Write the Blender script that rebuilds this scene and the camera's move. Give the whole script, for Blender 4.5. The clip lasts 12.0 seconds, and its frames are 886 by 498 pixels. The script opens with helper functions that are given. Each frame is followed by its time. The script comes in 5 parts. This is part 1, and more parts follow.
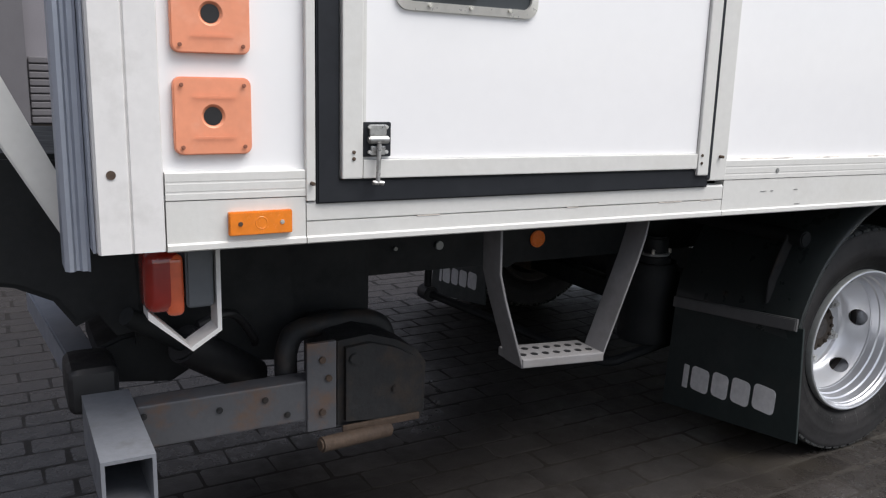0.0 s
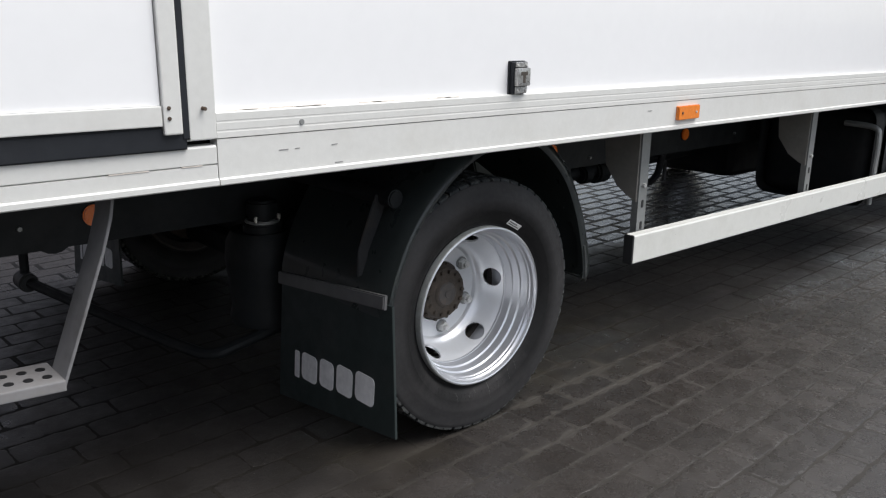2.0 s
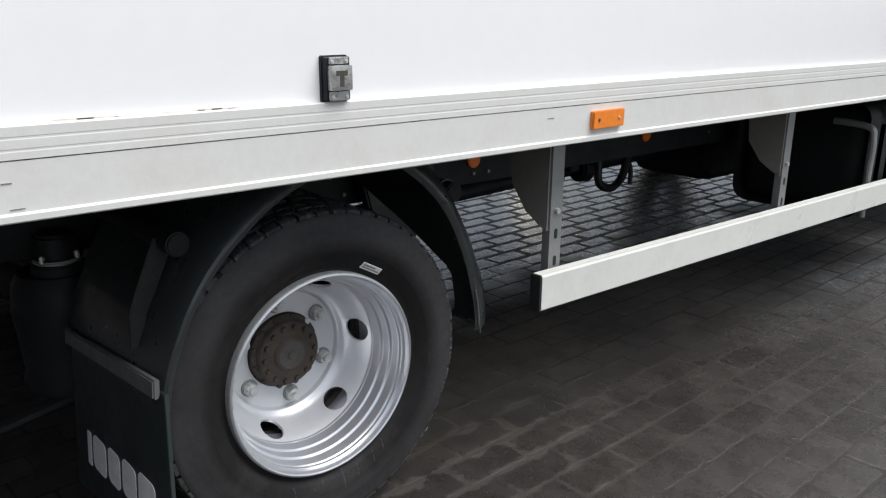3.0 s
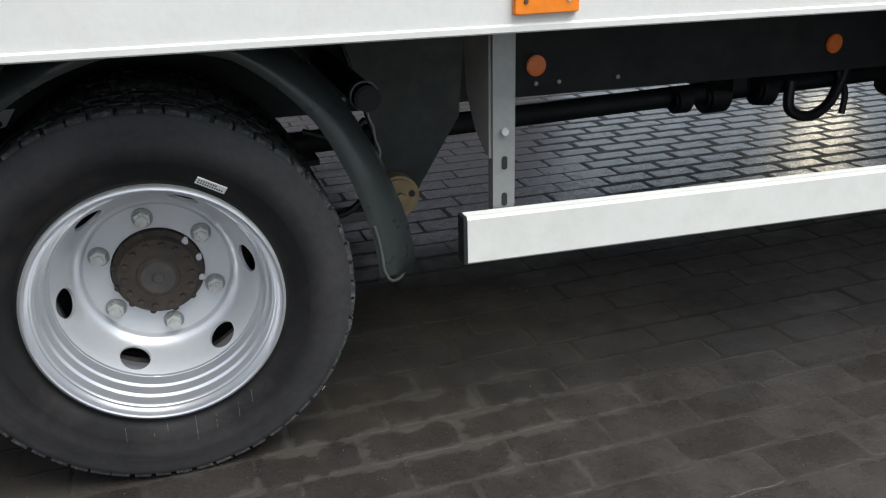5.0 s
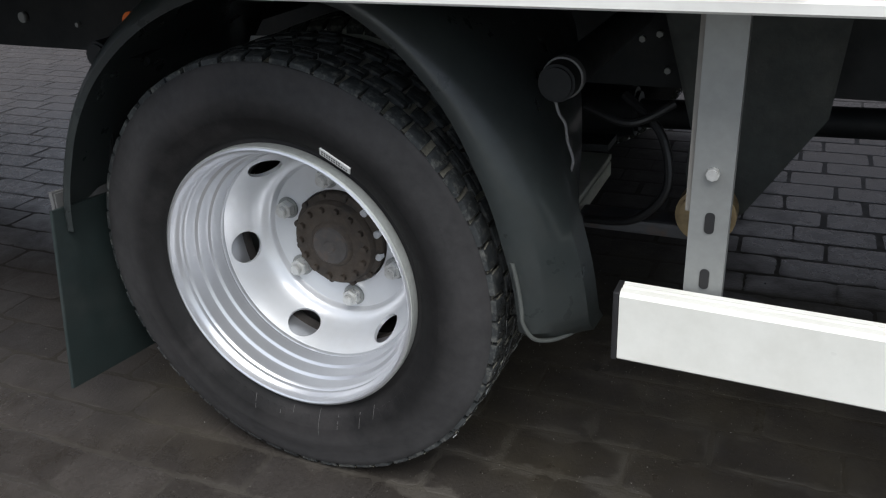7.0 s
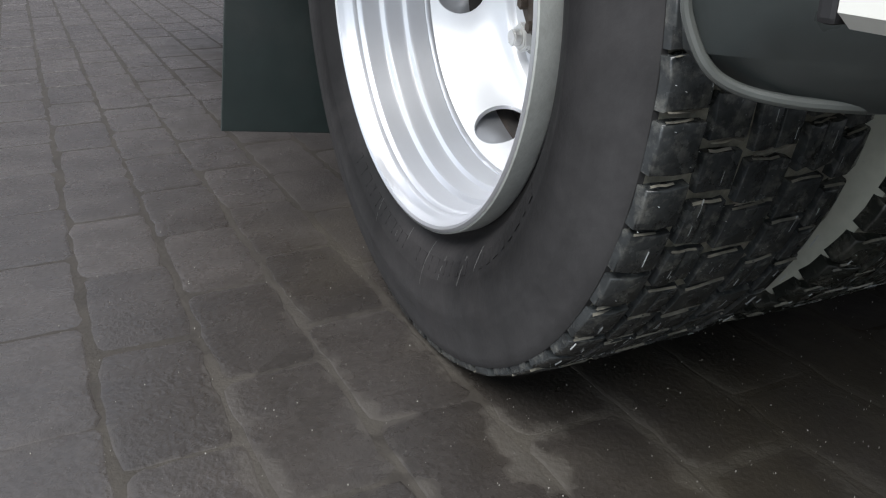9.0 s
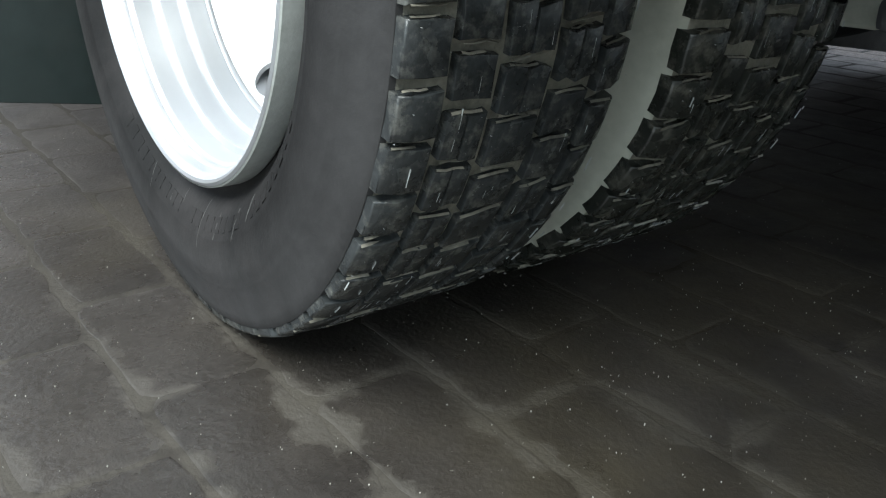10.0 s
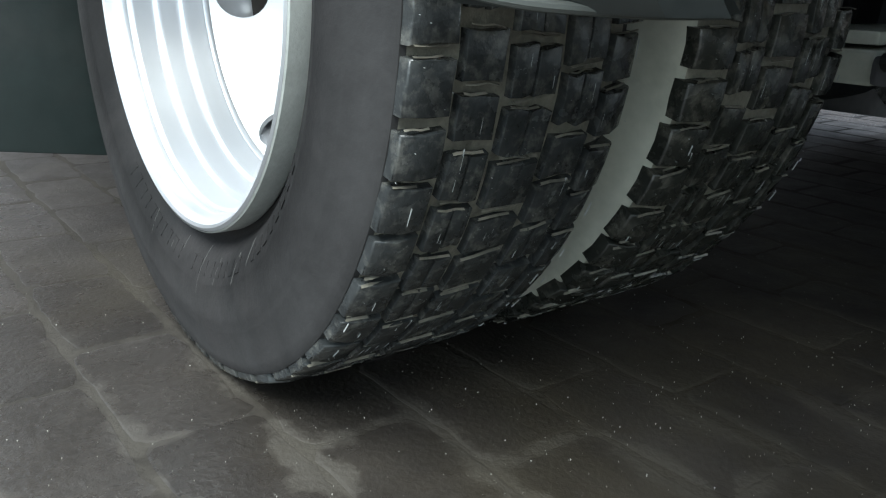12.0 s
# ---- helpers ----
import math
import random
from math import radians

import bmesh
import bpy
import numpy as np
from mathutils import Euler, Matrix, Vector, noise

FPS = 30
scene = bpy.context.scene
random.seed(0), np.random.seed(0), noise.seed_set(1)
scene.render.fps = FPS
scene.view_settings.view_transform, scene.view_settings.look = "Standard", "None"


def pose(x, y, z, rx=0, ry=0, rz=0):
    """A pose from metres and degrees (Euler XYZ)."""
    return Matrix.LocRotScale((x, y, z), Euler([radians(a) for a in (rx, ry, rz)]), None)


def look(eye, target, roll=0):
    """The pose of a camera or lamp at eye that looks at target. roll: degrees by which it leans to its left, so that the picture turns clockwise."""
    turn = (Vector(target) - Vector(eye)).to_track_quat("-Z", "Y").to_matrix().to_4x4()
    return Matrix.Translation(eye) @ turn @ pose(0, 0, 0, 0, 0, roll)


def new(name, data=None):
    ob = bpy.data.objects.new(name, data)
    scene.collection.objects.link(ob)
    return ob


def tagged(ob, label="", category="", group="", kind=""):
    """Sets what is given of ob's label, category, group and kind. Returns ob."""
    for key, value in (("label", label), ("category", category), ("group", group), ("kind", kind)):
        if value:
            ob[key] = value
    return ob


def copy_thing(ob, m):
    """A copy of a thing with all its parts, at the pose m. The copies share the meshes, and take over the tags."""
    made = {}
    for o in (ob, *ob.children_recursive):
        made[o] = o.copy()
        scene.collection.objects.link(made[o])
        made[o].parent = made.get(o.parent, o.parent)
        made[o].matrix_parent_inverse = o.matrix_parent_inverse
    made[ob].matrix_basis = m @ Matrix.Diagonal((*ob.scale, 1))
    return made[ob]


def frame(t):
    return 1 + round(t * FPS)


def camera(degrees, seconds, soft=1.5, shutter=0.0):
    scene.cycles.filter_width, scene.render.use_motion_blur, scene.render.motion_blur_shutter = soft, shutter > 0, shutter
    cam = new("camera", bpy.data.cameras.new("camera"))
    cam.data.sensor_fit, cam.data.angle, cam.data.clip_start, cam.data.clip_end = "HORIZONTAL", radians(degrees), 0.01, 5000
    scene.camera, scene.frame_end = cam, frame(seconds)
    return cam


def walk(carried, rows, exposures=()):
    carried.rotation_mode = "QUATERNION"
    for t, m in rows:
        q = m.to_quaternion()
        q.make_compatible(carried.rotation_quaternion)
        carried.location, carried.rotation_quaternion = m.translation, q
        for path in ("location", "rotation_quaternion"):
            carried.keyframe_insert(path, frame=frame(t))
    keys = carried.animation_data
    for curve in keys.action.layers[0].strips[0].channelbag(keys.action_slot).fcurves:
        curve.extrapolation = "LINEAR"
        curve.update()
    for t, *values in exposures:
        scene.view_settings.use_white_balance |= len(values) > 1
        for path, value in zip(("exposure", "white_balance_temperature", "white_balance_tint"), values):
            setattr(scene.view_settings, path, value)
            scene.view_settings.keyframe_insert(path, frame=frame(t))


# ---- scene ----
cam = camera(56.5, 12.0, soft=1.2)
PATH = [
    (0, (-2.409, -1.412, 1.183), (-1.474, 0.306, 0.766), 1.6),
    (0.2, (-2.398, -1.429, 1.142), (-1.324, 0.204, 0.72), 1.4),
    (0.5, (-2.393, -1.422, 1.147), (-1.111, 0.031, 0.649), 2.2),
    (0.8, (-2.344, -1.423, 1.155), (-0.976, -0.057, 0.644), 2.7),
    (1, (-2.272, -1.442, 1.16), (-0.898, -0.084, 0.645), 1.8),
    (1.5, (-1.978, -1.434, 1.157), (-0.652, -0.033, 0.629), 1.1),
    (2, (-1.58, -1.392, 1.17), (-0.287, 0.034, 0.629), 0.8),
    (2.5, (-1.233, -1.327, 1.163), (0.052, 0.101, 0.606), 0.7),
    (2.7, (-1.096, -1.28, 1.168), (0.188, 0.144, 0.6), 0.7),
    (4.3, (-0.148, -1.156, 1.047), (0.625, 0.605, 0.497), -1.2),
    (4.5, (-0.05, -1.202, 1.026), (0.593, 0.613, 0.486), -1.6),
    (4.8, (0.061, -1.248, 1.036), (0.627, 0.54, 0.342), -1.5),
    (5, (0.106, -1.286, 1.036), (0.645, 0.485, 0.281), -1.6),
    (5.2, (0.165, -1.319, 1.051), (0.647, 0.462, 0.279), -1.5),
    (5.5, (0.237, -1.302, 1.047), (0.59, 0.506, 0.269), -0.8),
    (5.8, (0.34, -1.215, 1.028), (0.47, 0.62, 0.242), -1.0),
    (6, (0.406, -1.149, 1.027), (0.401, 0.687, 0.234), -1.4),
    (6.2, (0.479, -1.078, 1.025), (0.328, 0.749, 0.227), -1.4),
    (6.5, (0.592, -0.987, 1.009), (0.223, 0.801, 0.193), -2.0),
    (6.7, (0.676, -0.911, 1.014), (0.136, 0.82, 0.17), -2.7),
    (8.3, (0.827, -0.3, 0.603), (-0.594, 0.867, -0.183), 0.4),
    (8.5, (0.789, -0.238, 0.541), (-0.712, 0.823, -0.246), 0.5),
    (8.8, (0.748, -0.155, 0.482), (-0.871, 0.719, -0.301), 0.0),
    (9, (0.742, -0.129, 0.45), (-0.93, 0.64, -0.334), -0.0),
    (9.5, (0.75, -0.092, 0.395), (-0.927, 0.668, -0.385), -0.4),
    (9.8, (0.753, -0.067, 0.388), (-0.828, 0.881, -0.386), 0.4),
    (10, (0.748, -0.069, 0.383), (-0.739, 1.03, -0.379), 1.3),
    (10.5, (0.734, -0.072, 0.379), (-0.651, 1.152, -0.384), 3.0),
    (11, (0.74, -0.072, 0.379), (-0.715, 1.059, -0.4), 2.7),
    (11.5, (0.748, -0.072, 0.379), (-0.713, 1.045, -0.406), 2.5),
    (12, (0.752, -0.072, 0.369), (-0.78, 1.056, -0.248), 1.8),
]
EXPOSURE = [(0.0, 1.04, 6560, 12), (2.7, 1.08, 6500, 10), (4.3, 0.98, 6480, 9), (5.0, 1.28, 6420, 8), (5.6, 1.55, 6400, 8), (6.1, 1.6, 6400, 8), (6.6, 1.32, 6450, 9), (8.3, 1.40, 6480, 9), (9.0, 1.65, 6480, 9), (9.5, 2.05, 6330, 4), (10.0, 2.22, 6330, 1), (10.5, 2.25, 6330, 0), (11.0, 2.10, 6280, 0), (12.0, 2.20, 6220, 0)]
walk(cam, [(t, look(e, g, r)) for t, e, g, r in PATH], EXPOSURE)

# ---- world and light ----
world = bpy.data.worlds.new("world")
scene.world = world
world.use_nodes = True
wn = world.node_tree
sky = wn.nodes.new("ShaderNodeTexSky")
sky.sky_type, sky.sun_disc = "NISHITA", False
sky.sun_elevation, sky.sun_rotation = radians(61), radians(205)
sky.air_density, sky.dust_density = 1.0, 1.0
wn.nodes["Background"].inputs["Strength"].default_value = 0.08
grey_sky = wn.nodes.new("ShaderNodeHueSaturation")
grey_sky.inputs["Saturation"].default_value = 0.45
wn.links.new(sky.outputs[0], grey_sky.inputs["Color"])
wn.links.new(grey_sky.outputs[0], wn.nodes["Background"].inputs["Color"])

sun = new("sun", bpy.data.lights.new("sun", "SUN"))
sun.data.energy, sun.data.angle, sun.data.color = 2.4, radians(50), (1.0, 0.985, 0.965)
sun.matrix_world = look((3.3, -3.4, 8.6), (0, 0, 0))

# an unseen warm spot, added to make the warm patch on the paving beyond the truck
yard = new("yard_light", bpy.data.lights.new("yard_light", "SPOT"))
yard.data.energy, yard.data.spot_size, yard.data.spot_blend = 30, radians(7), 1.0
yard.data.color, yard.data.shadow_soft_size = (1.0, 0.84, 0.55), 0.10
yard.matrix_world = look((7.6, 6.9, 1.9), (2.9, 1.9, 0.0))


# ---- materials ----
# block paving: course width, block length and its turn to the truck
PITCH, LENGTH, START = 0.111, 0.215, 0.075
TURN = radians(1.2)


def material(name, base, rough=0.5, metal=0.0, spread=0.15, scale=6.0, fine=60.0, bump=0.0, bump_scale=120.0, stain=None, stain_amount=0.0,
             stain_scale=3.0, rough_spread=0.1, coat=0.0, spec=0.5, per_piece=0.0, ground=False, rings=None, wet_foot=False):
    m = bpy.data.materials.new(name)
    m.use_nodes = True
    nt = m.node_tree
    b = nt.nodes["Principled BSDF"]
    N, L = nt.nodes.new, nt.links.new
    place = N("ShaderNodeNewGeometry").outputs["Position"] if ground else N("ShaderNodeTexCoord").outputs["Object"]

    def noise_at(s, detail=5.0, w=0.55):
        n = N("ShaderNodeTexNoise")
        n.inputs["Scale"].default_value, n.inputs["Detail"].default_value, n.inputs["Roughness"].default_value = s, detail, w
        L(place, n.inputs["Vector"])
        return n.outputs["Fac"]

    def math_node(op, a, c, clamp=False):
        n = N("ShaderNodeMath")
        n.operation, n.use_clamp = op, clamp
        for i, v in enumerate((a, c)):
            if isinstance(v, (int, float)):
                n.inputs[i].default_value = v
            else:
                L(v, n.inputs[i])
        return n.outputs[0]

    coarse, grain = noise_at(scale), noise_at(fine, 3.0)
    both = math_node("ADD", math_node("MULTIPLY", coarse, 0.6), math_node("MULTIPLY", grain, 0.4))
    ramp = N("ShaderNodeMapRange")
    ramp.inputs["From Min"].default_value, ramp.inputs["From Max"].default_value = 0.3, 0.7
    ramp.inputs["To Min"].default_value, ramp.inputs["To Max"].default_value = 1 - spread, 1 + spread
    L(both, ramp.inputs["Value"])
    gain = ramp.outputs[0]
    if per_piece:
        info = N("ShaderNodeObjectInfo")
        isl = N("ShaderNodeNewGeometry")
        mixed = math_node("FRACT", math_node("ADD", info.outputs["Random"], isl.outputs["Random Per Island"]), 0.0)
        gain = math_node("MULTIPLY", gain, math_node("ADD", math_node("MULTIPLY", mixed, 2 * per_piece), 1 - per_piece))
    if rings:
        # dirt lies in rings round the wheel centre
        apart = N("ShaderNodeVectorMath")
        apart.operation = "MULTIPLY_ADD"
        L(place, apart.inputs[0])
        apart.inputs[1].default_value, apart.inputs[2].default_value = (1, 0, 1), (0, 0, -0.374)
        far = N("ShaderNodeVectorMath")
        far.operation = "LENGTH"
        L(apart.outputs[0], far.inputs[0])
        wavy = math_node("ADD", far.outputs["Value"], math_node("MULTIPLY", math_node("SUBTRACT", noise_at(7.0, 4.0), 0.5), 0.016))
        band = N("ShaderNodeValToRGB")
        L(math_node("MULTIPLY", math_node("SUBTRACT", wavy, 0.23), 1 / 0.15), band.inputs[0])
        while len(band.color_ramp.elements) < len(rings):
            band.color_ramp.elements.new(0.5)
        for el, (at, v) in zip(band.color_ramp.elements, rings):
            el.position, el.color = (at - 0.23) / 0.15, (v / 3, v / 3, v / 3, 1)
        gain = math_node("MULTIPLY", gain, math_node("MULTIPLY", band.outputs[0], 3.0))
    tint = N("ShaderNodeVectorMath")
    tint.operation = "SCALE"
    tint.inputs[0].default_value = base
    L(gain, tint.inputs["Scale"])
    colour = tint.outputs[0]
    if stain:
        edge = N("ShaderNodeMapRange")
        edge.inputs["From Min"].default_value, edge.inputs["From Max"].default_value = 0.50, 0.72
        edge.inputs["To Max"].default_value = stain_amount
        L(noise_at(stain_scale, 8.0, 0.65), edge.inputs["Value"])
        mix = N("ShaderNodeMix")
        mix.data_type = "RGBA"
        L(edge.outputs[0], mix.inputs[0])
        L(colour, mix.inputs[6])
        mix.inputs[7].default_value = (*stain, 1)
        colour = mix.outputs[2]
    film = None
    if ground:
        # sand washed out of the long joints over the edges of the blocks
        def along(vec):
            n = N("ShaderNodeVectorMath")
            n.operation = "DOT_PRODUCT"
            L(place, n.inputs[0])
            n.inputs[1].default_value = vec
            return n.outputs["Value"]

        across = math_node("SUBTRACT", along((-math.sin(TURN) / PITCH, math.cos(TURN) / PITCH, 0)), START / PITCH)
        course = math_node("FLOOR", across, 0.0)
        third = math_node("COMPARE", math_node("SUBTRACT", course, math_node("MULTIPLY", math_node("FLOOR", math_node("DIVIDE", course, 3.0), 0.0), 3.0)), 0.0)
        stagger = math_node("ADD", math_node("FRACT", math_node("MULTIPLY", course, 0.5), 0.0), math_node("MULTIPLY", third, 0.03 / LENGTH))
        length_wise = math_node("SUBTRACT", along((math.cos(TURN) / LENGTH, math.sin(TURN) / LENGTH, 0)), stagger)
        to_long = math_node("MULTIPLY", math_node("SUBTRACT", 0.5, math_node("ABSOLUTE", math_node("SUBTRACT", math_node("FRACT", across, 0.0), 0.5), 0.0)), PITCH)
        to_cross = math_node("MULTIPLY", math_node("ABSOLUTE", math_node("SUBTRACT", math_node("FRACT", length_wise, 0.0), 0.5), 0.0), LENGTH)
        gap_to = math_node("MINIMUM", to_long, math_node("ADD", to_cross, 0.004))
        where = N("ShaderNodeSeparateXYZ")
        L(place, where.inputs[0])

        def slope(axis, at, width, sign):
            return math_node("ADD", math_node("MULTIPLY", math_node("SUBTRACT", where.outputs[axis], at), sign / width), 0.5, True)

        # most of it lies where the wheel has rolled
        rolled = math_node("MULTIPLY", math_node("MULTIPLY", slope(0, -0.05, 0.5, 1), slope(0, 0.95, 0.4, -1)), math_node("MULTIPLY", slope(1, -0.02, 0.4, 1), slope(1, 1.3, 0.5, -1)))
        frayed = math_node("ADD", math_node("MULTIPLY", math_node("SUBTRACT", noise_at(9.0, 8.0, 0.68), 0.5), math_node("ADD", math_node("MULTIPLY", rolled, 0.085), 0.060)), math_node("MULTIPLY", math_node("SUBTRACT", noise_at(70.0, 5.0, 0.7), 0.5), 0.022))
        near_joint = math_node("MULTIPLY", math_node("SUBTRACT", math_node("ADD", frayed, math_node("ADD", math_node("MULTIPLY", rolled, 0.010), 0.008)), gap_to), 90.0, True)
        share = math_node("ADD", math_node("MULTIPLY", noise_at(2.1), 0.18), math_node("MULTIPLY", rolled, 0.41), True)
        film = math_node("MULTIPLY", near_joint, share)
        sand = N("ShaderNodeMix")
        sand.data_type = "RGBA"
        L(film, sand.inputs[0])
        L(colour, sand.inputs[6])
        sand.inputs[7].default_value = (0.068, 0.062, 0.053, 1)
        colour = sand.outputs[2]
    L(colour, b.inputs["Base Color"])
    r = N("ShaderNodeMapRange")
    r.inputs["From Min"].default_value, r.inputs["From Max"].default_value = 0.3, 0.7
    r.inputs["To Min"].default_value, r.inputs["To Max"].default_value = max(rough - rough_spread, 0.02), min(rough + rough_spread, 1)
    L(noise_at(scale * 2.3), r.inputs["Value"])
    roughness = r.outputs[0]
    if ground:
        # under the parked truck the rain has not reached the blocks: a dry, dull patch with a ragged edge
        axes = N("ShaderNodeSeparateXYZ")
        L(place, axes.inputs[0])
        wave = math_node("MULTIPLY", math_node("SUBTRACT", noise_at(2.2, 6.0), 0.5), 0.7)

        def side(axis, at, width, sign):
            d = math_node("MULTIPLY", math_node("SUBTRACT", math_node("ADD", axes.outputs[axis], wave), at), sign / width)
            return math_node("ADD", d, 0.5, True)

        tracked = math_node("MULTIPLY", math_node("MULTIPLY", side(0, -0.35, 0.5, 1), side(0, 1.15, 0.6, -1)), math_node("MULTIPLY", side(1, 0.24, 0.30, 1), side(1, 1.25, 0.4, -1)))
        blot = math_node("MULTIPLY", math_node("MULTIPLY", tracked, math_node("MULTIPLY", math_node("SUBTRACT", noise_at(5.5, 8.0, 0.65), 0.30), 2.6, True)), 0.55)
        mud = N("ShaderNodeMix")
        mud.data_type = "RGBA"
        L(blot, mud.inputs[0])
        L(colour, mud.inputs[6])
        mud.inputs[7].default_value = (0.066, 0.056, 0.036, 1)
        L(mud.outputs[2], b.inputs["Base Color"])
        far_edge = math_node("MAXIMUM", side(1, 1.05, 0.4, -1), math_node("MULTIPLY", side(1, 2.25, 0.5, -1), side(0, 0.60, 0.35, -1)))
        under = math_node("MULTIPLY", math_node("MULTIPLY", side(1, 0.33, 0.35, 1), far_edge), math_node("MAXIMUM", side(0, -0.80, 0.6, 1), math_node("MULTIPLY", side(1, 0.80, 0.4, -1), side(0, -2.1, 0.4, 1))))
        dry = math_node("MULTIPLY", under, math_node("SUBTRACT", 1.0, math_node("MULTIPLY", math_node("MULTIPLY", tracked, side(1, 0.46, 0.25, -1)), 0.95)))
        roughness = math_node("ADD", math_node("ADD", roughness, math_node("MULTIPLY", film, 0.55)), math_node("MULTIPLY", dry, 0.55), True)
        # beyond the truck a film of rain lies on the blocks
        roughness = math_node("SUBTRACT", roughness, math_node("MULTIPLY", side(1, 1.75, 0.5, 1), 0.075), True)
        L(math_node("SUBTRACT", spec, math_node("MULTIPLY", dry, spec * 0.7)), b.inputs["Specular IOR Level"])
    if wet_foot:
        # road water reaches only the lower part of the tyre; above it the rubber is dry and dull
        height = N("ShaderNodeSeparateXYZ")
        L(place, height.inputs[0])
        dried = math_node("MULTIPLY", math_node("SUBTRACT", math_node("ADD", height.outputs[2], math_node("MULTIPLY", noise_at(6.0), 0.16)), 0.46), 5.0, True)
        roughness = math_node("ADD", roughness, math_node("MULTIPLY", dried, 0.5), True)
        L(math_node("SUBTRACT", spec, math_node("MULTIPLY", dried, spec * 0.75)), b.inputs["Specular IOR Level"])
    L(roughness, b.inputs["Roughness"])
    b.inputs["Metallic"].default_value = metal
    b.inputs["Coat Weight"].default_value = coat
    b.inputs["Coat Roughness"].default_value = 0.06
    if not ground and not wet_foot:
        b.inputs["Specular IOR Level"].default_value = spec
    if bump:
        bp = N("ShaderNodeBump")
        bp.inputs["Strength"].default_value, bp.inputs["Distance"].default_value = 1.0, bump
        L(noise_at(bump_scale, 4.0, 0.6), bp.inputs["Height"])
        L(bp.outputs[0], b.inputs["Normal"])
    return m


PANEL = material("white_gloss_panel", (0.84, 0.84, 0.84), 0.16, spread=0.02, scale=1.2, fine=25, coat=0.4, rough_spread=0.05, bump=0.0004, bump_scale=3.0)
ALU_WHITE = material("dirty_white_aluminium", (0.635, 0.633, 0.605), 0.38, spread=0.06, scale=4, stain=(0.40, 0.38, 0.33), stain_amount=0.28, stain_scale=4, bump=0.0003, bump_scale=60)
ALU_POST = material("grey_white_post", (0.70, 0.69, 0.675), 0.42, spread=0.06, scale=5, stain=(0.30, 0.29, 0.26), stain_amount=0.3, stain_scale=9)
RAIL_WHITE = material("guard_rail_white", (0.66, 0.66, 0.62), 0.33, spread=0.05, scale=3, stain=(0.40, 0.39, 0.34), stain_amount=0.3, stain_scale=6)
ALU_GREY = material("anodised_grey", (0.36, 0.39, 0.45), 0.45, metal=0.35, spread=0.08, scale=6)
STEP_GREY = material("painted_step_grey", (0.21, 0.205, 0.205), 0.5, spread=0.1, scale=9, stain=(0.18, 0.16, 0.14), stain_amount=0.45, stain_scale=14)
STEP_LEG = material("worn_step_leg_grey", (0.185, 0.182, 0.185), 0.55, spread=0.12, scale=9, stain=(0.09, 0.085, 0.08), stain_amount=0.5, stain_scale=12)
GALV = material("galvanised_steel", (0.27, 0.278, 0.272), 0.45, metal=0.4, spread=0.12, scale=12, fine=90, stain=(0.2, 0.19, 0.17), stain_amount=0.4, stain_scale=8)
BEAM_GREY = material("rusty_grey_beam", (0.088, 0.089, 0.096), 0.55, metal=0.1, spread=0.12, scale=8, stain=(0.16, 0.08, 0.035), stain_amount=0.8, stain_scale=11, bump=0.0006, bump_scale=90)
HANGER = material("grimy_green_grey_casting", (0.022, 0.027, 0.025), 0.6, spread=0.3, scale=12, stain=(0.05, 0.048, 0.04), stain_amount=0.5, stain_scale=10, bump=0.0008, bump_scale=90)
TUBE_GREY = material("weathered_grey_tube", (0.185, 0.195, 0.215), 0.5, metal=0.15, spread=0.14, scale=9, stain=(0.09, 0.08, 0.07), stain_amount=0.5, stain_scale=13, bump=0.0004, bump_scale=90)
FRAME_SILVER = material("brushed_window_aluminium", (0.70, 0.69, 0.64), 0.34, metal=0.45, spread=0.12, scale=30, stain=(0.40, 0.38, 0.33), stain_amount=0.4, stain_scale=30)
GUSSET = material("grimy_gusset_paint", (0.22, 0.21, 0.19), 0.6, spread=0.15, scale=10, stain=(0.12, 0.11, 0.10), stain_amount=0.3)
RUST = material("rust_brown", (0.075, 0.050, 0.034), 0.8, spread=0.35, scale=30, fine=160, stain=(0.05, 0.035, 0.028), stain_amount=0.9, stain_scale=22, bump=0.0012, bump_scale=140)
RUST_DARK = material("rusty_dark_paint", (0.0125, 0.0132, 0.0142), 0.65, spread=0.3, scale=9, stain=(0.055, 0.034, 0.020), stain_amount=0.7, stain_scale=11, bump=0.0022, bump_scale=45)
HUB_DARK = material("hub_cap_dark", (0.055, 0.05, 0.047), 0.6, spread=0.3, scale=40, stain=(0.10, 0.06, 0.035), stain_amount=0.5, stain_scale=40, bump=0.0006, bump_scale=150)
BLACK_METAL = material("black_chassis_paint", (0.010, 0.0115, 0.0125), 0.62, spec=0.3, spread=0.3, scale=7, stain=(0.028, 0.027, 0.024), stain_amount=0.5, stain_scale=5, bump=0.0005, bump_scale=80)
BLACK_SOFT = material("black_rubber_hose", (0.014, 0.014, 0.015), 0.5, spread=0.2, scale=20)
GUARD = material("black_plastic_guard", (0.048, 0.057, 0.057), 0.33, coat=0.45, spread=0.14, scale=8, stain=(0.075, 0.078, 0.072), stain_amount=0.35, stain_scale=9, rough_spread=0.08, bump=0.0003, bump_scale=25)
EDGE = material("dusty_plastic_edge", (0.075, 0.082, 0.078), 0.4, spread=0.2, scale=20, stain=(0.07, 0.07, 0.065), stain_amount=0.5, stain_scale=25)
FLAP = material("flap_rubber", (0.017, 0.025, 0.0245), 0.45, spread=0.2, scale=10, stain=(0.05, 0.05, 0.048), stain_amount=0.3, stain_scale=9)
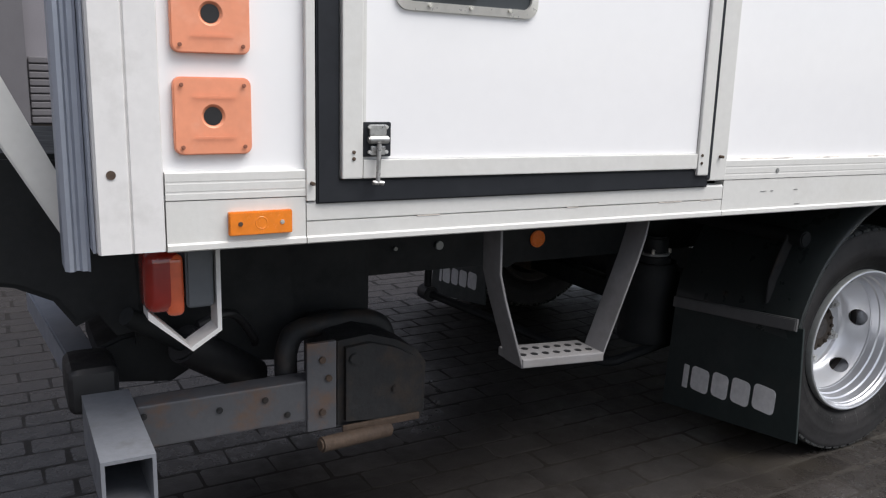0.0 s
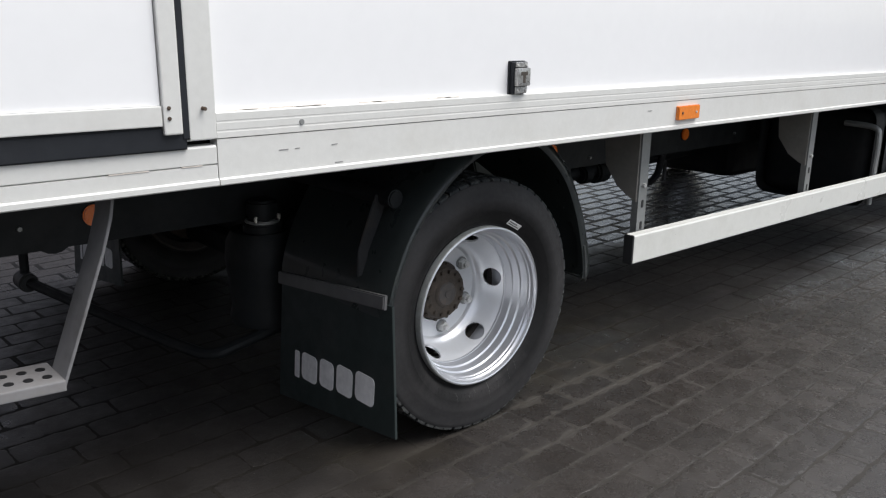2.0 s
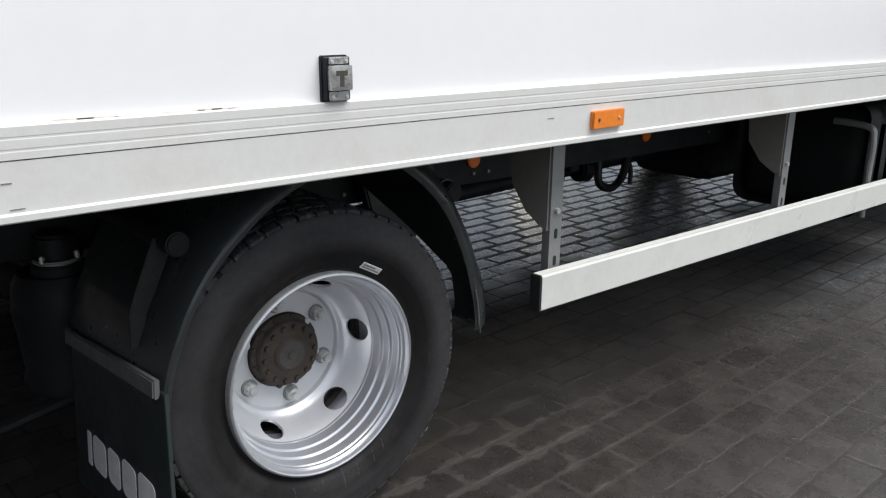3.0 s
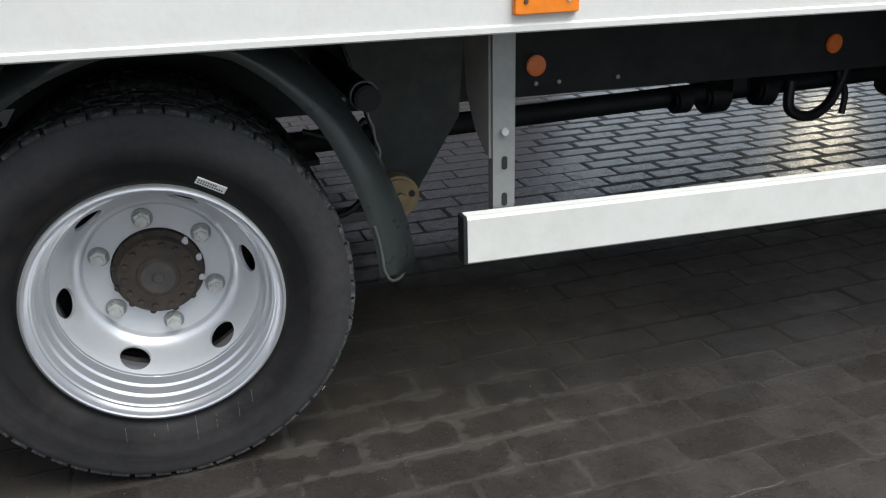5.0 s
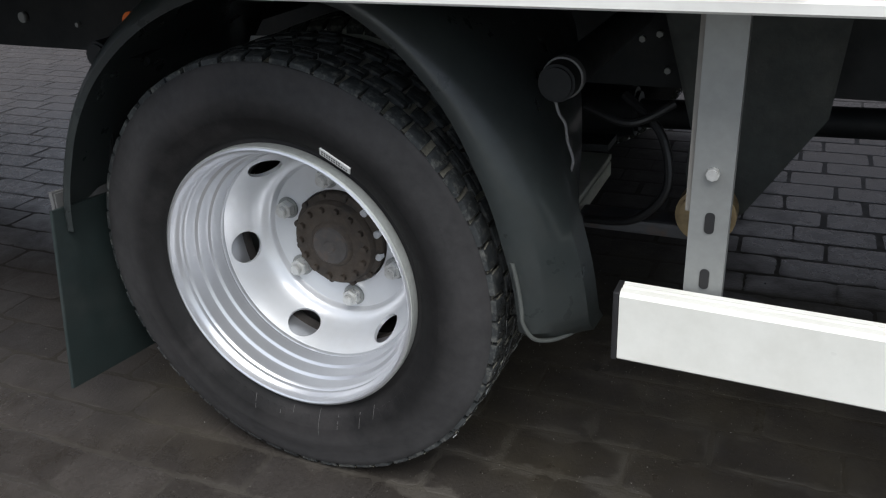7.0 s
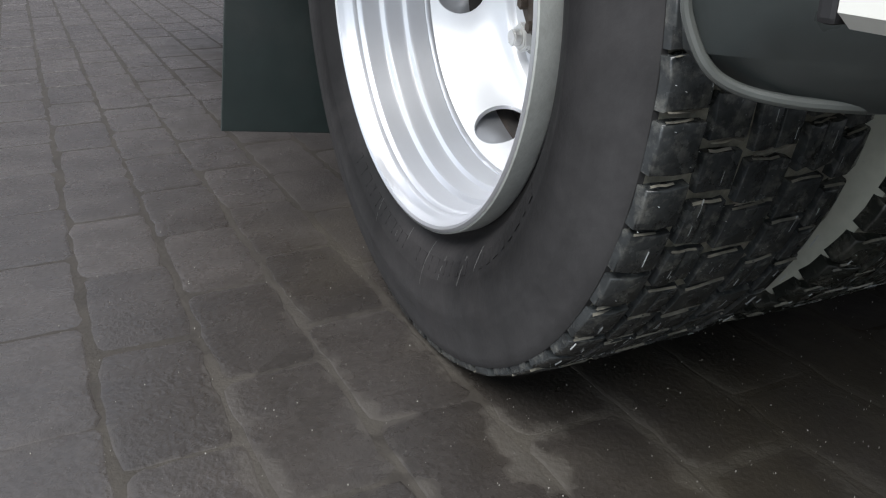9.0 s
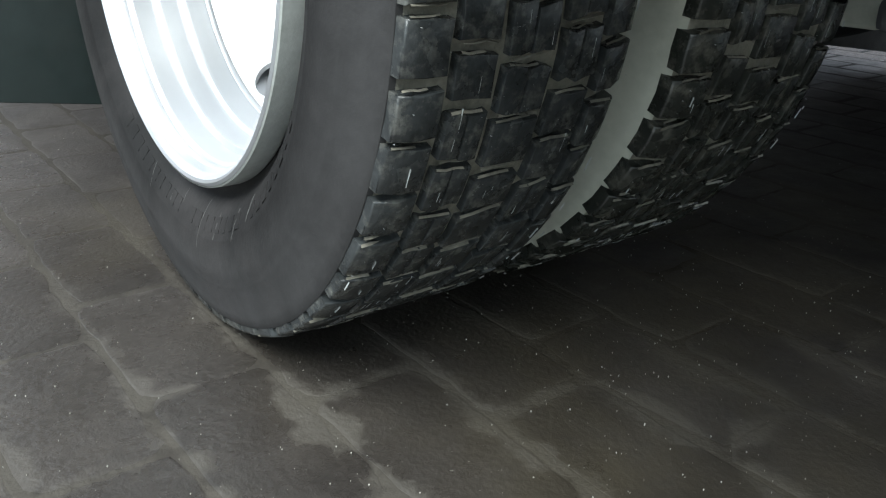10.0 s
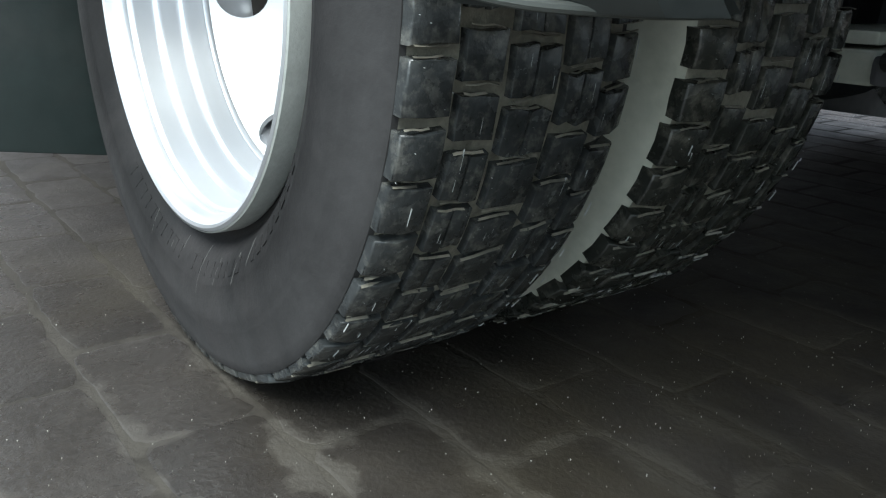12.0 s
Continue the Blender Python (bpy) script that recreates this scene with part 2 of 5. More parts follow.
FLAP_BAR = material("flap_clamp_bar", (0.11, 0.11, 0.11), 0.45, spread=0.15, scale=12)
GASKET = material("gasket_rubber", (0.014, 0.016, 0.020), 0.55, spec=0.3, spread=0.2, scale=12, stain=(0.035, 0.036, 0.038), stain_amount=0.3)
SEALANT = material("browned_sealant", (0.58, 0.53, 0.48), 0.7, spread=0.3, scale=40)
PRINT = material("flap_print_grey", (0.66, 0.66, 0.66), 0.55, spread=0.12, scale=30)
TYRE = material("tyre_sidewall", (0.0235, 0.0230, 0.0235), 0.60, spec=0.18, spread=0.28, scale=9, fine=70, stain=(0.050, 0.046, 0.046), stain_amount=0.5, stain_scale=6, bump=0.0004, bump_scale=160,
                rings=((0.236, 1.4), (0.244, 0.9), (0.252, 0.55), (0.280, 0.50), (0.294, 0.85), (0.304, 1.15), (0.318, 1.5), (0.340, 1.7), (0.366, 1.5)))
# dusty tone raised far up to stand in for light in the tyre gap
LIT_DUSTY = material("mud_dusted_sidewall", (0.45, 0.46, 0.40), 0.8, spread=0.15, scale=12, fine=90, stain=(0.30, 0.30, 0.25), stain_amount=0.6, stain_scale=14, bump=0.0004, bump_scale=160)
TREAD = material("wet_tread_rubber", (0.0330, 0.0365, 0.0380), 0.22, spread=0.5, scale=25, fine=160, stain=(0.16, 0.16, 0.145), stain_amount=0.7, stain_scale=85, rough_spread=0.12, bump=0.0005, bump_scale=180, spec=0.6, wet_foot=True)
TREAD_MUDDY = material("mud_filmed_tread_rubber", (0.024, 0.026, 0.023), 0.24, spread=0.45, scale=25, fine=160, stain=(0.14, 0.135, 0.115), stain_amount=0.75, stain_scale=70, rough_spread=0.14, bump=0.0005, bump_scale=180, wet_foot=True)
# muddy tread lips, coloured pale to stand in for light on the edges
LIP = material("pale_wet_mud", (0.190, 0.180, 0.150), 0.35, spread=0.5, scale=60, fine=200, stain=(0.05, 0.05, 0.044), stain_amount=0.8, stain_scale=45)
# bright colour that paints glints on the sipe edges
GLINT = material("pale_water_bead", (0.38, 0.40, 0.40), 0.06, spread=0.3, scale=200, coat=0.5)
MUD = material("muddy_groove", (0.205, 0.196, 0.162), 0.42, spread=0.45, scale=40, fine=200, stain=(0.035, 0.032, 0.027), stain_amount=0.8, stain_scale=26, bump=0.0015, bump_scale=150)
RIM = material("silver_wheel_paint", (0.60, 0.613, 0.64), 0.32, metal=0.78, spread=0.02, scale=4, fine=60, rough_spread=0.03)
# same silver paint as the rim, set less metallic to brighten the disc
DISC = material("duller_silver_disc_paint", (0.66, 0.672, 0.69), 0.34, metal=0.42, spread=0.03, scale=5, fine=60, rough_spread=0.04, stain=(0.55, 0.54, 0.52), stain_amount=0.3, stain_scale=14)
RIM_EDGE = material("worn_rim_edge", (0.50, 0.52, 0.50), 0.5, metal=0.3, spread=0.12, scale=60, fine=250, stain=(0.32, 0.33, 0.31), stain_amount=0.5, stain_scale=70, bump=0.0003, bump_scale=420)
BOLT = material("zinc_bolt", (0.62, 0.62, 0.60), 0.34, metal=0.5, spread=0.08, scale=60, stain=(0.25, 0.22, 0.19), stain_amount=0.35, stain_scale=70)
STEEL = material("polished_steel", (0.66, 0.64, 0.58), 0.28, metal=0.6, spread=0.1, scale=40, stain=(0.25, 0.22, 0.17), stain_amount=0.4, stain_scale=60)
CATCH = material("scuffed_catch_steel", (0.44, 0.44, 0.43), 0.33, metal=0.7, spread=0.25, scale=45, fine=160, stain=(0.10, 0.09, 0.075), stain_amount=0.7, stain_scale=60)
TSLOT = material("grimy_slot_brown", (0.06, 0.05, 0.04), 0.6, spread=0.3, scale=90)
HUB_RUST = material("grimy_hub_rust", (0.050, 0.038, 0.028), 0.72, spread=0.4, scale=35, fine=160, stain=(0.016, 0.015, 0.014), stain_amount=0.9, stain_scale=18, bump=0.0012, bump_scale=130)
SALMON = material("faded_orange_plastic", (0.78, 0.30, 0.17), 0.42, spread=0.06, scale=15, stain=(0.85, 0.45, 0.32), stain_amount=0.4, stain_scale=12)
SCREW_ORANGE = material("grimy_orange_screw", (0.26, 0.10, 0.06), 0.5, spread=0.2, scale=90)
AMBER = material("amber_lens", (0.78, 0.21, 0.012), 0.2, spread=0.08, scale=60, coat=0.6)
REFLECTOR = material("orange_reflector", (0.85, 0.19, 0.02), 0.25, spread=0.12, scale=200, coat=0.5)
RED = material("red_lamp_lens", (0.30, 0.018, 0.010), 0.10, spread=0.1, scale=50, coat=0.6)
LENS = material("orange_red_lens", (0.70, 0.13, 0.05), 0.12, spread=0.1, scale=50, coat=0.6)
LAMP_GREY = material("lamp_body_grey", (0.10, 0.11, 0.12), 0.5, spread=0.12, scale=20)
TAN = material("tan_bush", (0.34, 0.25, 0.13), 0.6, spread=0.2, scale=30, stain=(0.15, 0.11, 0.07), stain_amount=0.5, stain_scale=25)
LIME = material("dried_lime_run", (0.12, 0.12, 0.115), 0.6, spread=0.4, scale=120)
LABEL = material("paper_label", (0.78, 0.78, 0.76), 0.5, spread=0.04, scale=50)
INK = material("label_ink", (0.08, 0.08, 0.08), 0.6, spread=0.1, scale=50)
DARK_GLASS = material("dark_glass", (0.03, 0.035, 0.04), 0.05, spread=0.1, scale=5)
PAVER = material("wet_paver", (0.0325, 0.0290, 0.0268), 0.27, spread=0.34, scale=9, fine=110, stain=(0.019, 0.016, 0.0135), stain_amount=0.85, stain_scale=5, rough_spread=0.10,
                 bump=0.0010, bump_scale=150, per_piece=0.18, spec=0.5, ground=True)
JOINT = material("wet_joint_sand", (0.026, 0.023, 0.020), 0.62, spread=0.35, scale=12, fine=180, stain=(0.028, 0.025, 0.021), stain_amount=0.8, stain_scale=2.2, bump=0.0012, bump_scale=140, spec=0.25, ground=True)
WALL_GREY = material("yard_wall_grey", (0.20, 0.19, 0.205), 0.7, spread=0.08, scale=1.5, stain=(0.21, 0.20, 0.21), stain_amount=0.4, stain_scale=0.7)
SHUTTER = material("shutter_grey", (0.12, 0.115, 0.122), 0.6, spread=0.1, scale=3)
PLINTH = material("brown_plinth", (0.055, 0.046, 0.040), 0.8, spread=0.2, scale=4)


# ---- mesh helpers ----
def part(name, bm, mat, parent=None, label="", smooth=False):
    me = bpy.data.meshes.new(name)
    bm.normal_update()
    bm.to_mesh(me)
    bm.free()
    me.materials.append(mat)
    if smooth:
        me.shade_smooth()
        me.set_sharp_from_angle(angle=radians(35))
    ob = new(name, me)
    ob.parent = parent
    if label:
        ob["label"] = label
    return ob


def block(x0, x1, y0, y1, z0, z1, bevel=0.0, seg=2, bm=None):
    own = bm if bm is not None else bmesh.new()
    r = bmesh.ops.create_cube(own, size=1.0)
    for v in r["verts"]:
        v.co = Vector((x0 + (v.co.x + 0.5) * (x1 - x0), y0 + (v.co.y + 0.5) * (y1 - y0), z0 + (v.co.z + 0.5) * (z1 - z0)))
    if bevel:
        edges = list({e for v in r["verts"] for e in v.link_edges})
        bmesh.ops.bevel(own, geom=edges, offset=bevel, segments=seg, profile=0.6, affect="EDGES")
    return own


def rod(a, b, r, seg=16, bevel=0.0, r2=None, bm=None):
    own = bm if bm is not None else bmesh.new()
    a, b = Vector(a), Vector(b)
    m = Matrix.Translation((a + b) / 2) @ (b - a).to_track_quat("Z", "Y").to_matrix().to_4x4()
    res = bmesh.ops.create_cone(own, cap_ends=True, segments=seg, radius1=r, radius2=r if r2 is None else r2, depth=(b - a).length, matrix=m)
    if bevel:
        caps = [e for e in {e for v in res["verts"] for e in v.link_edges} if any(len(f.verts) > 4 for f in e.link_faces)]
        bmesh.ops.bevel(own, geom=caps, offset=bevel, segments=2, affect="EDGES")
    return own


def lathe(profile, centre, seg=96, closed=False, axis_sign=1.0):
    """Turn (radius, y) pairs round the wheel's y axis."""
    bm = bmesh.new()
    cx, cz = centre
    rings = []
    for r, y in profile:
        rings.append([bm.verts.new((cx + r * math.cos(2 * math.pi * k / seg), y, cz + r * math.sin(2 * math.pi * k / seg))) for k in range(seg)])
    n = len(rings)
    for i in range(n if closed else n - 1):
        a, b = rings[i], rings[(i + 1) % n]
        for k in range(seg):
            bm.faces.new((a[k], a[(k + 1) % seg], b[(k + 1) % seg], b[k]))
    bmesh.ops.recalc_face_normals(bm, faces=bm.faces)
    return bm


def tube(points, r, seg=10):
    """A round hose through the points."""
    bm = bmesh.new()
    pts = [Vector(p) for p in points]
    fine = []
    for i in range(len(pts) - 1):
        p0, p1, p2, p3 = pts[max(i - 1, 0)], pts[i], pts[i + 1], pts[min(i + 2, len(pts) - 1)]
        for k in range(8):
            t = k / 8
            fine.append(0.5 * ((2 * p1) + (p2 - p0) * t + (2 * p0 - 5 * p1 + 4 * p2 - p3) * t * t + (3 * p1 - p0 - 3 * p2 + p3) * t ** 3))
    fine.append(pts[-1])
    rings = []
    for i, p in enumerate(fine):
        d = (fine[min(i + 1, len(fine) - 1)] - fine[max(i - 1, 0)]).normalized()
        u = d.orthogonal().normalized() if i == 0 else (u - d * u.dot(d)).normalized()
        w = d.cross(u)
        rings.append([bm.verts.new(p + r * (u * math.cos(2 * math.pi * k / seg) + w * math.sin(2 * math.pi * k / seg))) for k in range(seg)])
    for a, b in zip(rings, rings[1:]):
        for k in range(seg):
            bm.faces.new((a[k], a[(k + 1) % seg], b[(k + 1) % seg], b[k]))
    bm.faces.new(rings[0][::-1])
    bm.faces.new(rings[-1])
    return bm


def plate(outline, axis, lo, hi, bevel=0.0):
    """An outline, a list of pairs, pushed out along the axis from lo to hi."""
    bm = bmesh.new()

    def at(p, d):
        return {"x": (d, p[0], p[1]), "y": (p[0], d, p[1]), "z": (p[0], p[1], d)}[axis]

    a = [bm.verts.new(at(p, lo)) for p in outline]
    b = [bm.verts.new(at(p, hi)) for p in outline]
    n = len(outline)
    caps = [bm.faces.new(a), bm.faces.new(b[::-1])]
    for i in range(n):
        bm.faces.new((a[i], b[i], b[(i + 1) % n], a[(i + 1) % n]))
    bmesh.ops.recalc_face_normals(bm, faces=bm.faces)
    if bevel:
        edges = {e for f in caps for e in f.edges}
        bmesh.ops.bevel(bm, geom=list(edges), offset=bevel, segments=2, affect="EDGES")
    return bm


def rounded(w, h, r, cx=0.0, cy=0.0, n=5):
    pts = []
    for sx, sy, a0 in ((1, 1, 0), (-1, 1, 90), (-1, -1, 180), (1, -1, 270)):
        for k in range(n + 1):
            a = radians(a0 + 90 * k / n)
            pts.append((cx + sx * (w / 2 - r) + r * math.cos(a), cy + sy * (h / 2 - r) + r * math.sin(a)))
    return pts


def cut(ob, cutter_bm):
    """Cut the closed shape out of the object's mesh, for good."""
    cm = bpy.data.meshes.new("cutter")
    cutter_bm.to_mesh(cm)
    cutter_bm.free()
    co = new("cutter", cm)
    mod = ob.modifiers.new("cut", "BOOLEAN")
    mod.operation, mod.object, mod.solver = "DIFFERENCE", co, "EXACT"
    bpy.context.view_layer.update()
    done = bpy.data.meshes.new_from_object(ob.evaluated_get(bpy.context.evaluated_depsgraph_get()))
    ob.modifiers.clear()
    old, ob.data = ob.data, done
    done.name = old.name
    bpy.data.objects.remove(co)
    bpy.data.meshes.remove(cm)
    bpy.data.meshes.remove(old)


RAKE = 0.0085


def rake(bm):
    """The truck's body slopes down a little towards its front."""
    for v in bm.verts:
        v.co.z -= RAKE * v.co.x + 0.004
    return bm


def rz(x, z):
    return z - RAKE * x - 0.004


# ---- the truck ----
truck = tagged(new("box_truck"), "white refrigerated box truck parked on wet block paving", "truck")
ZC = 0.374

# load body
body = part("load_body", rake(plate([(-2.172, 0.012), (5.1, 0.012), (5.1, 2.538), (-2.125, 2.538), (-2.125, 0.10), (-2.172, 0.10)], "z", 0.945, 3.2)), PANEL, truck, "white insulated load body")


def profile_strip(x0, x1, pairs):
    """A long extrusion along x from (y, z) pairs."""
    return rake(plate(pairs, "x", x0, x1))


lower = [(0.014, 0.995), (0.0015, 0.995), (0.0, 0.993), (0.0, 0.9800), (0.0004, 0.9785), (0.0004, 0.9765), (0.0, 0.9750), (0.0, 0.9630), (0.0004, 0.9615), (0.0004, 0.9595), (0.0, 0.9580), (0.0, 0.9480), (0.014, 0.9480)]
skirt = [(0.030, 0.9460), (0.001, 0.9460), (0.001, 0.874), (-0.003, 0.871), (-0.003, 0.862), (0.000, 0.8595), (0.060, 0.8595), (0.060, 0.866), (0.030, 0.868)]
part("trim_profile", profile_strip(-0.878, 5.1, lower), ALU_WHITE, body, "ribbed white aluminium trim")
part("trim_profile", profile_strip(-2.168, -1.925, lower), ALU_WHITE, body, "ribbed white aluminium trim")
part("sill_skirt", profile_strip(-0.878, 5.1, skirt), ALU_WHITE, body, "stained white aluminium sill")
part("sill_skirt", profile_strip(-2.168, -1.925, skirt), ALU_WHITE, body, "stained white aluminium sill")
door_sill = [(0.030, 0.936), (0.004, 0.936), (0.001, 0.932), (0.001, 0.9025), (0.007, 0.9020), (0.007, 0.9000), (0.001, 0.8995), (0.001, 0.874), (-0.003, 0.871), (-0.003, 0.862), (0.000, 0.8595),
             (0.060, 0.8595), (0.060, 0.866), (0.030, 0.868)]
part("sill_skirt", profile_strip(-1.923, -0.880, door_sill), ALU_WHITE, body, "rust-streaked white door sill")
floor_bm = rake(block(-2.12, 5.1, 0.062, 2.49, 0.874, 0.943))
part("floor_frame", floor_bm, BLACK_METAL, body, "black underside of the load floor")
part("sill_skirt", rake(block(-2.12, 5.1, 2.51, 2.55, 0.8635, 0.944)), ALU_WHITE, body)
for i in range(10):
    x = -2.0 + 0.58 * i
    if -0.5 < x < 0.55:
        continue
    part("cross_member", rake(block(x - 0.03, x + 0.03, 0.88, 1.61, 0.80, 0.873, 0.004)), BLACK_METAL, body)

# rear corner post, two faces with a groove between them
post = [(-2.276, 0.10), (-2.276, 0.006), (-2.272, 0.000), (-2.226, 0.000), (-2.223, 0.004), (-2.220, 0.000), (-2.172, 0.000), (-2.170, 0.004), (-2.170, 0.10)]
pb = plate(post, "z", 0.862, 3.2)
part("corner_post", rake(pb), ALU_POST, body, "grey-white aluminium corner post")
part("rivet_hole", rod((-2.251, -0.0015, 1.008), (-2.251, 0.01, 1.008), 0.0075, 14), RUST, body)
# grey hinge mast behind the corner
mast = plate([(-2.322, 0.16), (-2.322, 0.090), (-2.315, 0.081), (-2.308, 0.081), (-2.304, 0.090), (-2.299, 0.090), (-2.295, 0.081), (-2.287, 0.081), (-2.283, 0.072), (-2.283, 0.16)], "z", 0.835, 3.2)
part("door_hinge_mast", mast, ALU_GREY, body, "grey anodised hinge profile")
part("hinge_profile", block(-2.2815, -2.2765, 0.03, 0.14, 0.875, 3.2, 0.001), ALU_GREY, body)

# orange socket plates
for zc in (1.102, 1.268, 1.434):
    pl = part("socket_plate", plate(rounded(0.129, 0.128, 0.014, -2.0855, zc), "y", -0.002, 0.0118, 0.002), SALMON, truck, "faded salmon-orange plastic plate with a round hole")
    cut(pl, rod((-2.0855, -0.0035, zc), (-2.0855, 0.004, zc), 0.0215, 28, r2=0.0140))
    part("socket_hole", rod((-2.0855, 0.0012, zc), (-2.0855, 0.0035, zc), 0.0150, 24), BLACK_SOFT, pl)
    for dz in (0.033, -0.034):
        part("raised_line", block(-2.118, -2.048, -0.0066, -0.0055, zc + dz - 0.0008, zc + dz + 0.0008), SALMON, pl)
    for sx in (-1, 1):
        for sz in (-1, 1):
            part("screw", rod((-2.0855 + sx * 0.0515, -0.0075, zc + sz * 0.051), (-2.0855 + sx * 0.0515, -0.004, zc + sz * 0.051), 0.0034, 10, 0.0008), SCREW_ORANGE, pl)


def marker_lamp(x0, x1, z0, z1, ring):
    cx, cz = (x0 + x1) / 2, (z0 + z1) / 2
    base = part("marker_lamp", plate(rounded(x1 - x0, z1 - z0, 0.003, cx, cz), "y", -0.006, 0.0008), AMBER, truck, "orange side marker lamp")
    part("lens", plate(rounded(x1 - x0 - 0.0015, z1 - z0 - 0.0015, 0.003, cx, cz), "y", -0.0105, -0.0058, 0.0012), AMBER, base)
    if ring:
        part("lens_ring", lathe([(0.009, -0.0105), (0.0097, -0.0109), (0.0110, -0.0109), (0.0117, -0.0105)], (cx, cz), 20), AMBER, base)
    for s in (-1, 1):
        part("screw", rod((cx + s * (x1 - x0) * 0.33, -0.0124, cz), (cx + s * (x1 - x0) * 0.33, -0.0095, cz), 0.0042, 10, 0.0008), STEEL if s > 0 else RUST, base)


marker_lamp(-2.066, -1.953, 0.8965, 0.9385, True)
marker_lamp(0.626, 0.741, 0.879, 0.921, False)

# side door with its black seal
seal = rake(plate([(-1.905, 0.933), (-0.938, 0.933), (-0.938, 0.976), (-1.862, 0.976), (-1.862, 2.40), (-1.905, 2.40)], "y", -0.006, 0.0118, 0.003))
door = part("side_door", rake(block(-1.818, -0.984, -0.006, 0.0119, 1.013, 2.40)), PANEL, truck, "white side door with black rubber seal")
part("seal", seal, GASKET, door, "black rubber door seal")
part("door_frame", rake(block(-1.860, -1.8195, -0.014, 0.0118, 0.9775, 2.40, 0.003)), ALU_WHITE, door)
part("door_frame", rake(block(-1.818, -0.9835, -0.012, 0.0118, 0.9775, 1.0125, 0.002)), ALU_WHITE, door)
part("door_frame", rake(block(-0.982, -0.948, -0.014, 0.0118, 0.962, 2.40, 0.003)), ALU_WHITE, door)
part("frame_lip", rake(block(-1.8185, -1.812, -0.009, 0.01, 1.014, 2.40, 0.001)), ALU_WHITE, door)
part("door_gap_seal", rake(block(-0.9465, -0.9335, -0.008, 0.0118, 0.952, 2.40, 0.002)), GASKET, door)
part("door_pillar", rake(block(-0.932, -0.880, -0.004, 0.0118, 0.948, 2.40, 0.002)), ALU_WHITE, body, "white door pillar")
part("door_pillar", rake(block(-1.9245, -1.907, -0.003, 0.0118, 0.938, 2.40, 0.002)), ALU_WHITE, body)
for x, z in ((-0.972, 1.005), (-0.972, 0.987), (-1.838, 1.03), (-1.838, 1.018), (-0.905, 1.0), (-1.915, 0.975)):
    part("rivet", rod((x, -0.0165, z + 0.008), (x, -0.003, z + 0.008), 0.0035, 10, 0.001), RUST, door)
# window in the door
win = part("door_window", rake(plate(rounded(0.284, 0.25, 0.03, -1.603, 1.417), "y", -0.0085, -0.0055)), DARK_GLASS, truck, "dark window in an aluminium frame")
fr = bmesh.new()
o, i_ = rounded(0.309, 0.268, 0.026, -1.603, 1.417), rounded(0.276, 0.236, 0.018, -1.603, 1.417)
rings = [[fr.verts.new((x, y, z)) for x, z in ln] for ln, y in ((o, -0.006), (o, -0.012), (i_, -0.015), (i_, -0.008))]
for a, b in zip(rings, rings[1:]):
    for k in range(len(a)):
        fr.faces.new((a[k], a[(k + 1) % len(a)], b[(k + 1) % len(a)], b[k]))
bmesh.ops.recalc_face_normals(fr, faces=fr.faces)
part("window_frame", rake(fr), FRAME_SILVER, win, "screwed aluminium window frame")
for k in range(3):
    x = -1.690 + k * 0.087
    part("screw", rod((x, -0.0175, 1.304), (x, -0.012, 1.304), 0.004, 10, 0.0008), STEEL, win)
part("slide_latch", rod((-1.68, -0.010, 1.337), (-1.585, -0.010, 1.333), 0.012, 18, 0.003), LAMP_GREY, win, "grey slide latch inside the window", smooth=True)
part("latch_knob", rod((-1.655, -0.011, 1.336), (-1.605, -0.011, 1.334), 0.0135, 18, 0.002), LABEL, win, "pale latch knob", smooth=True)


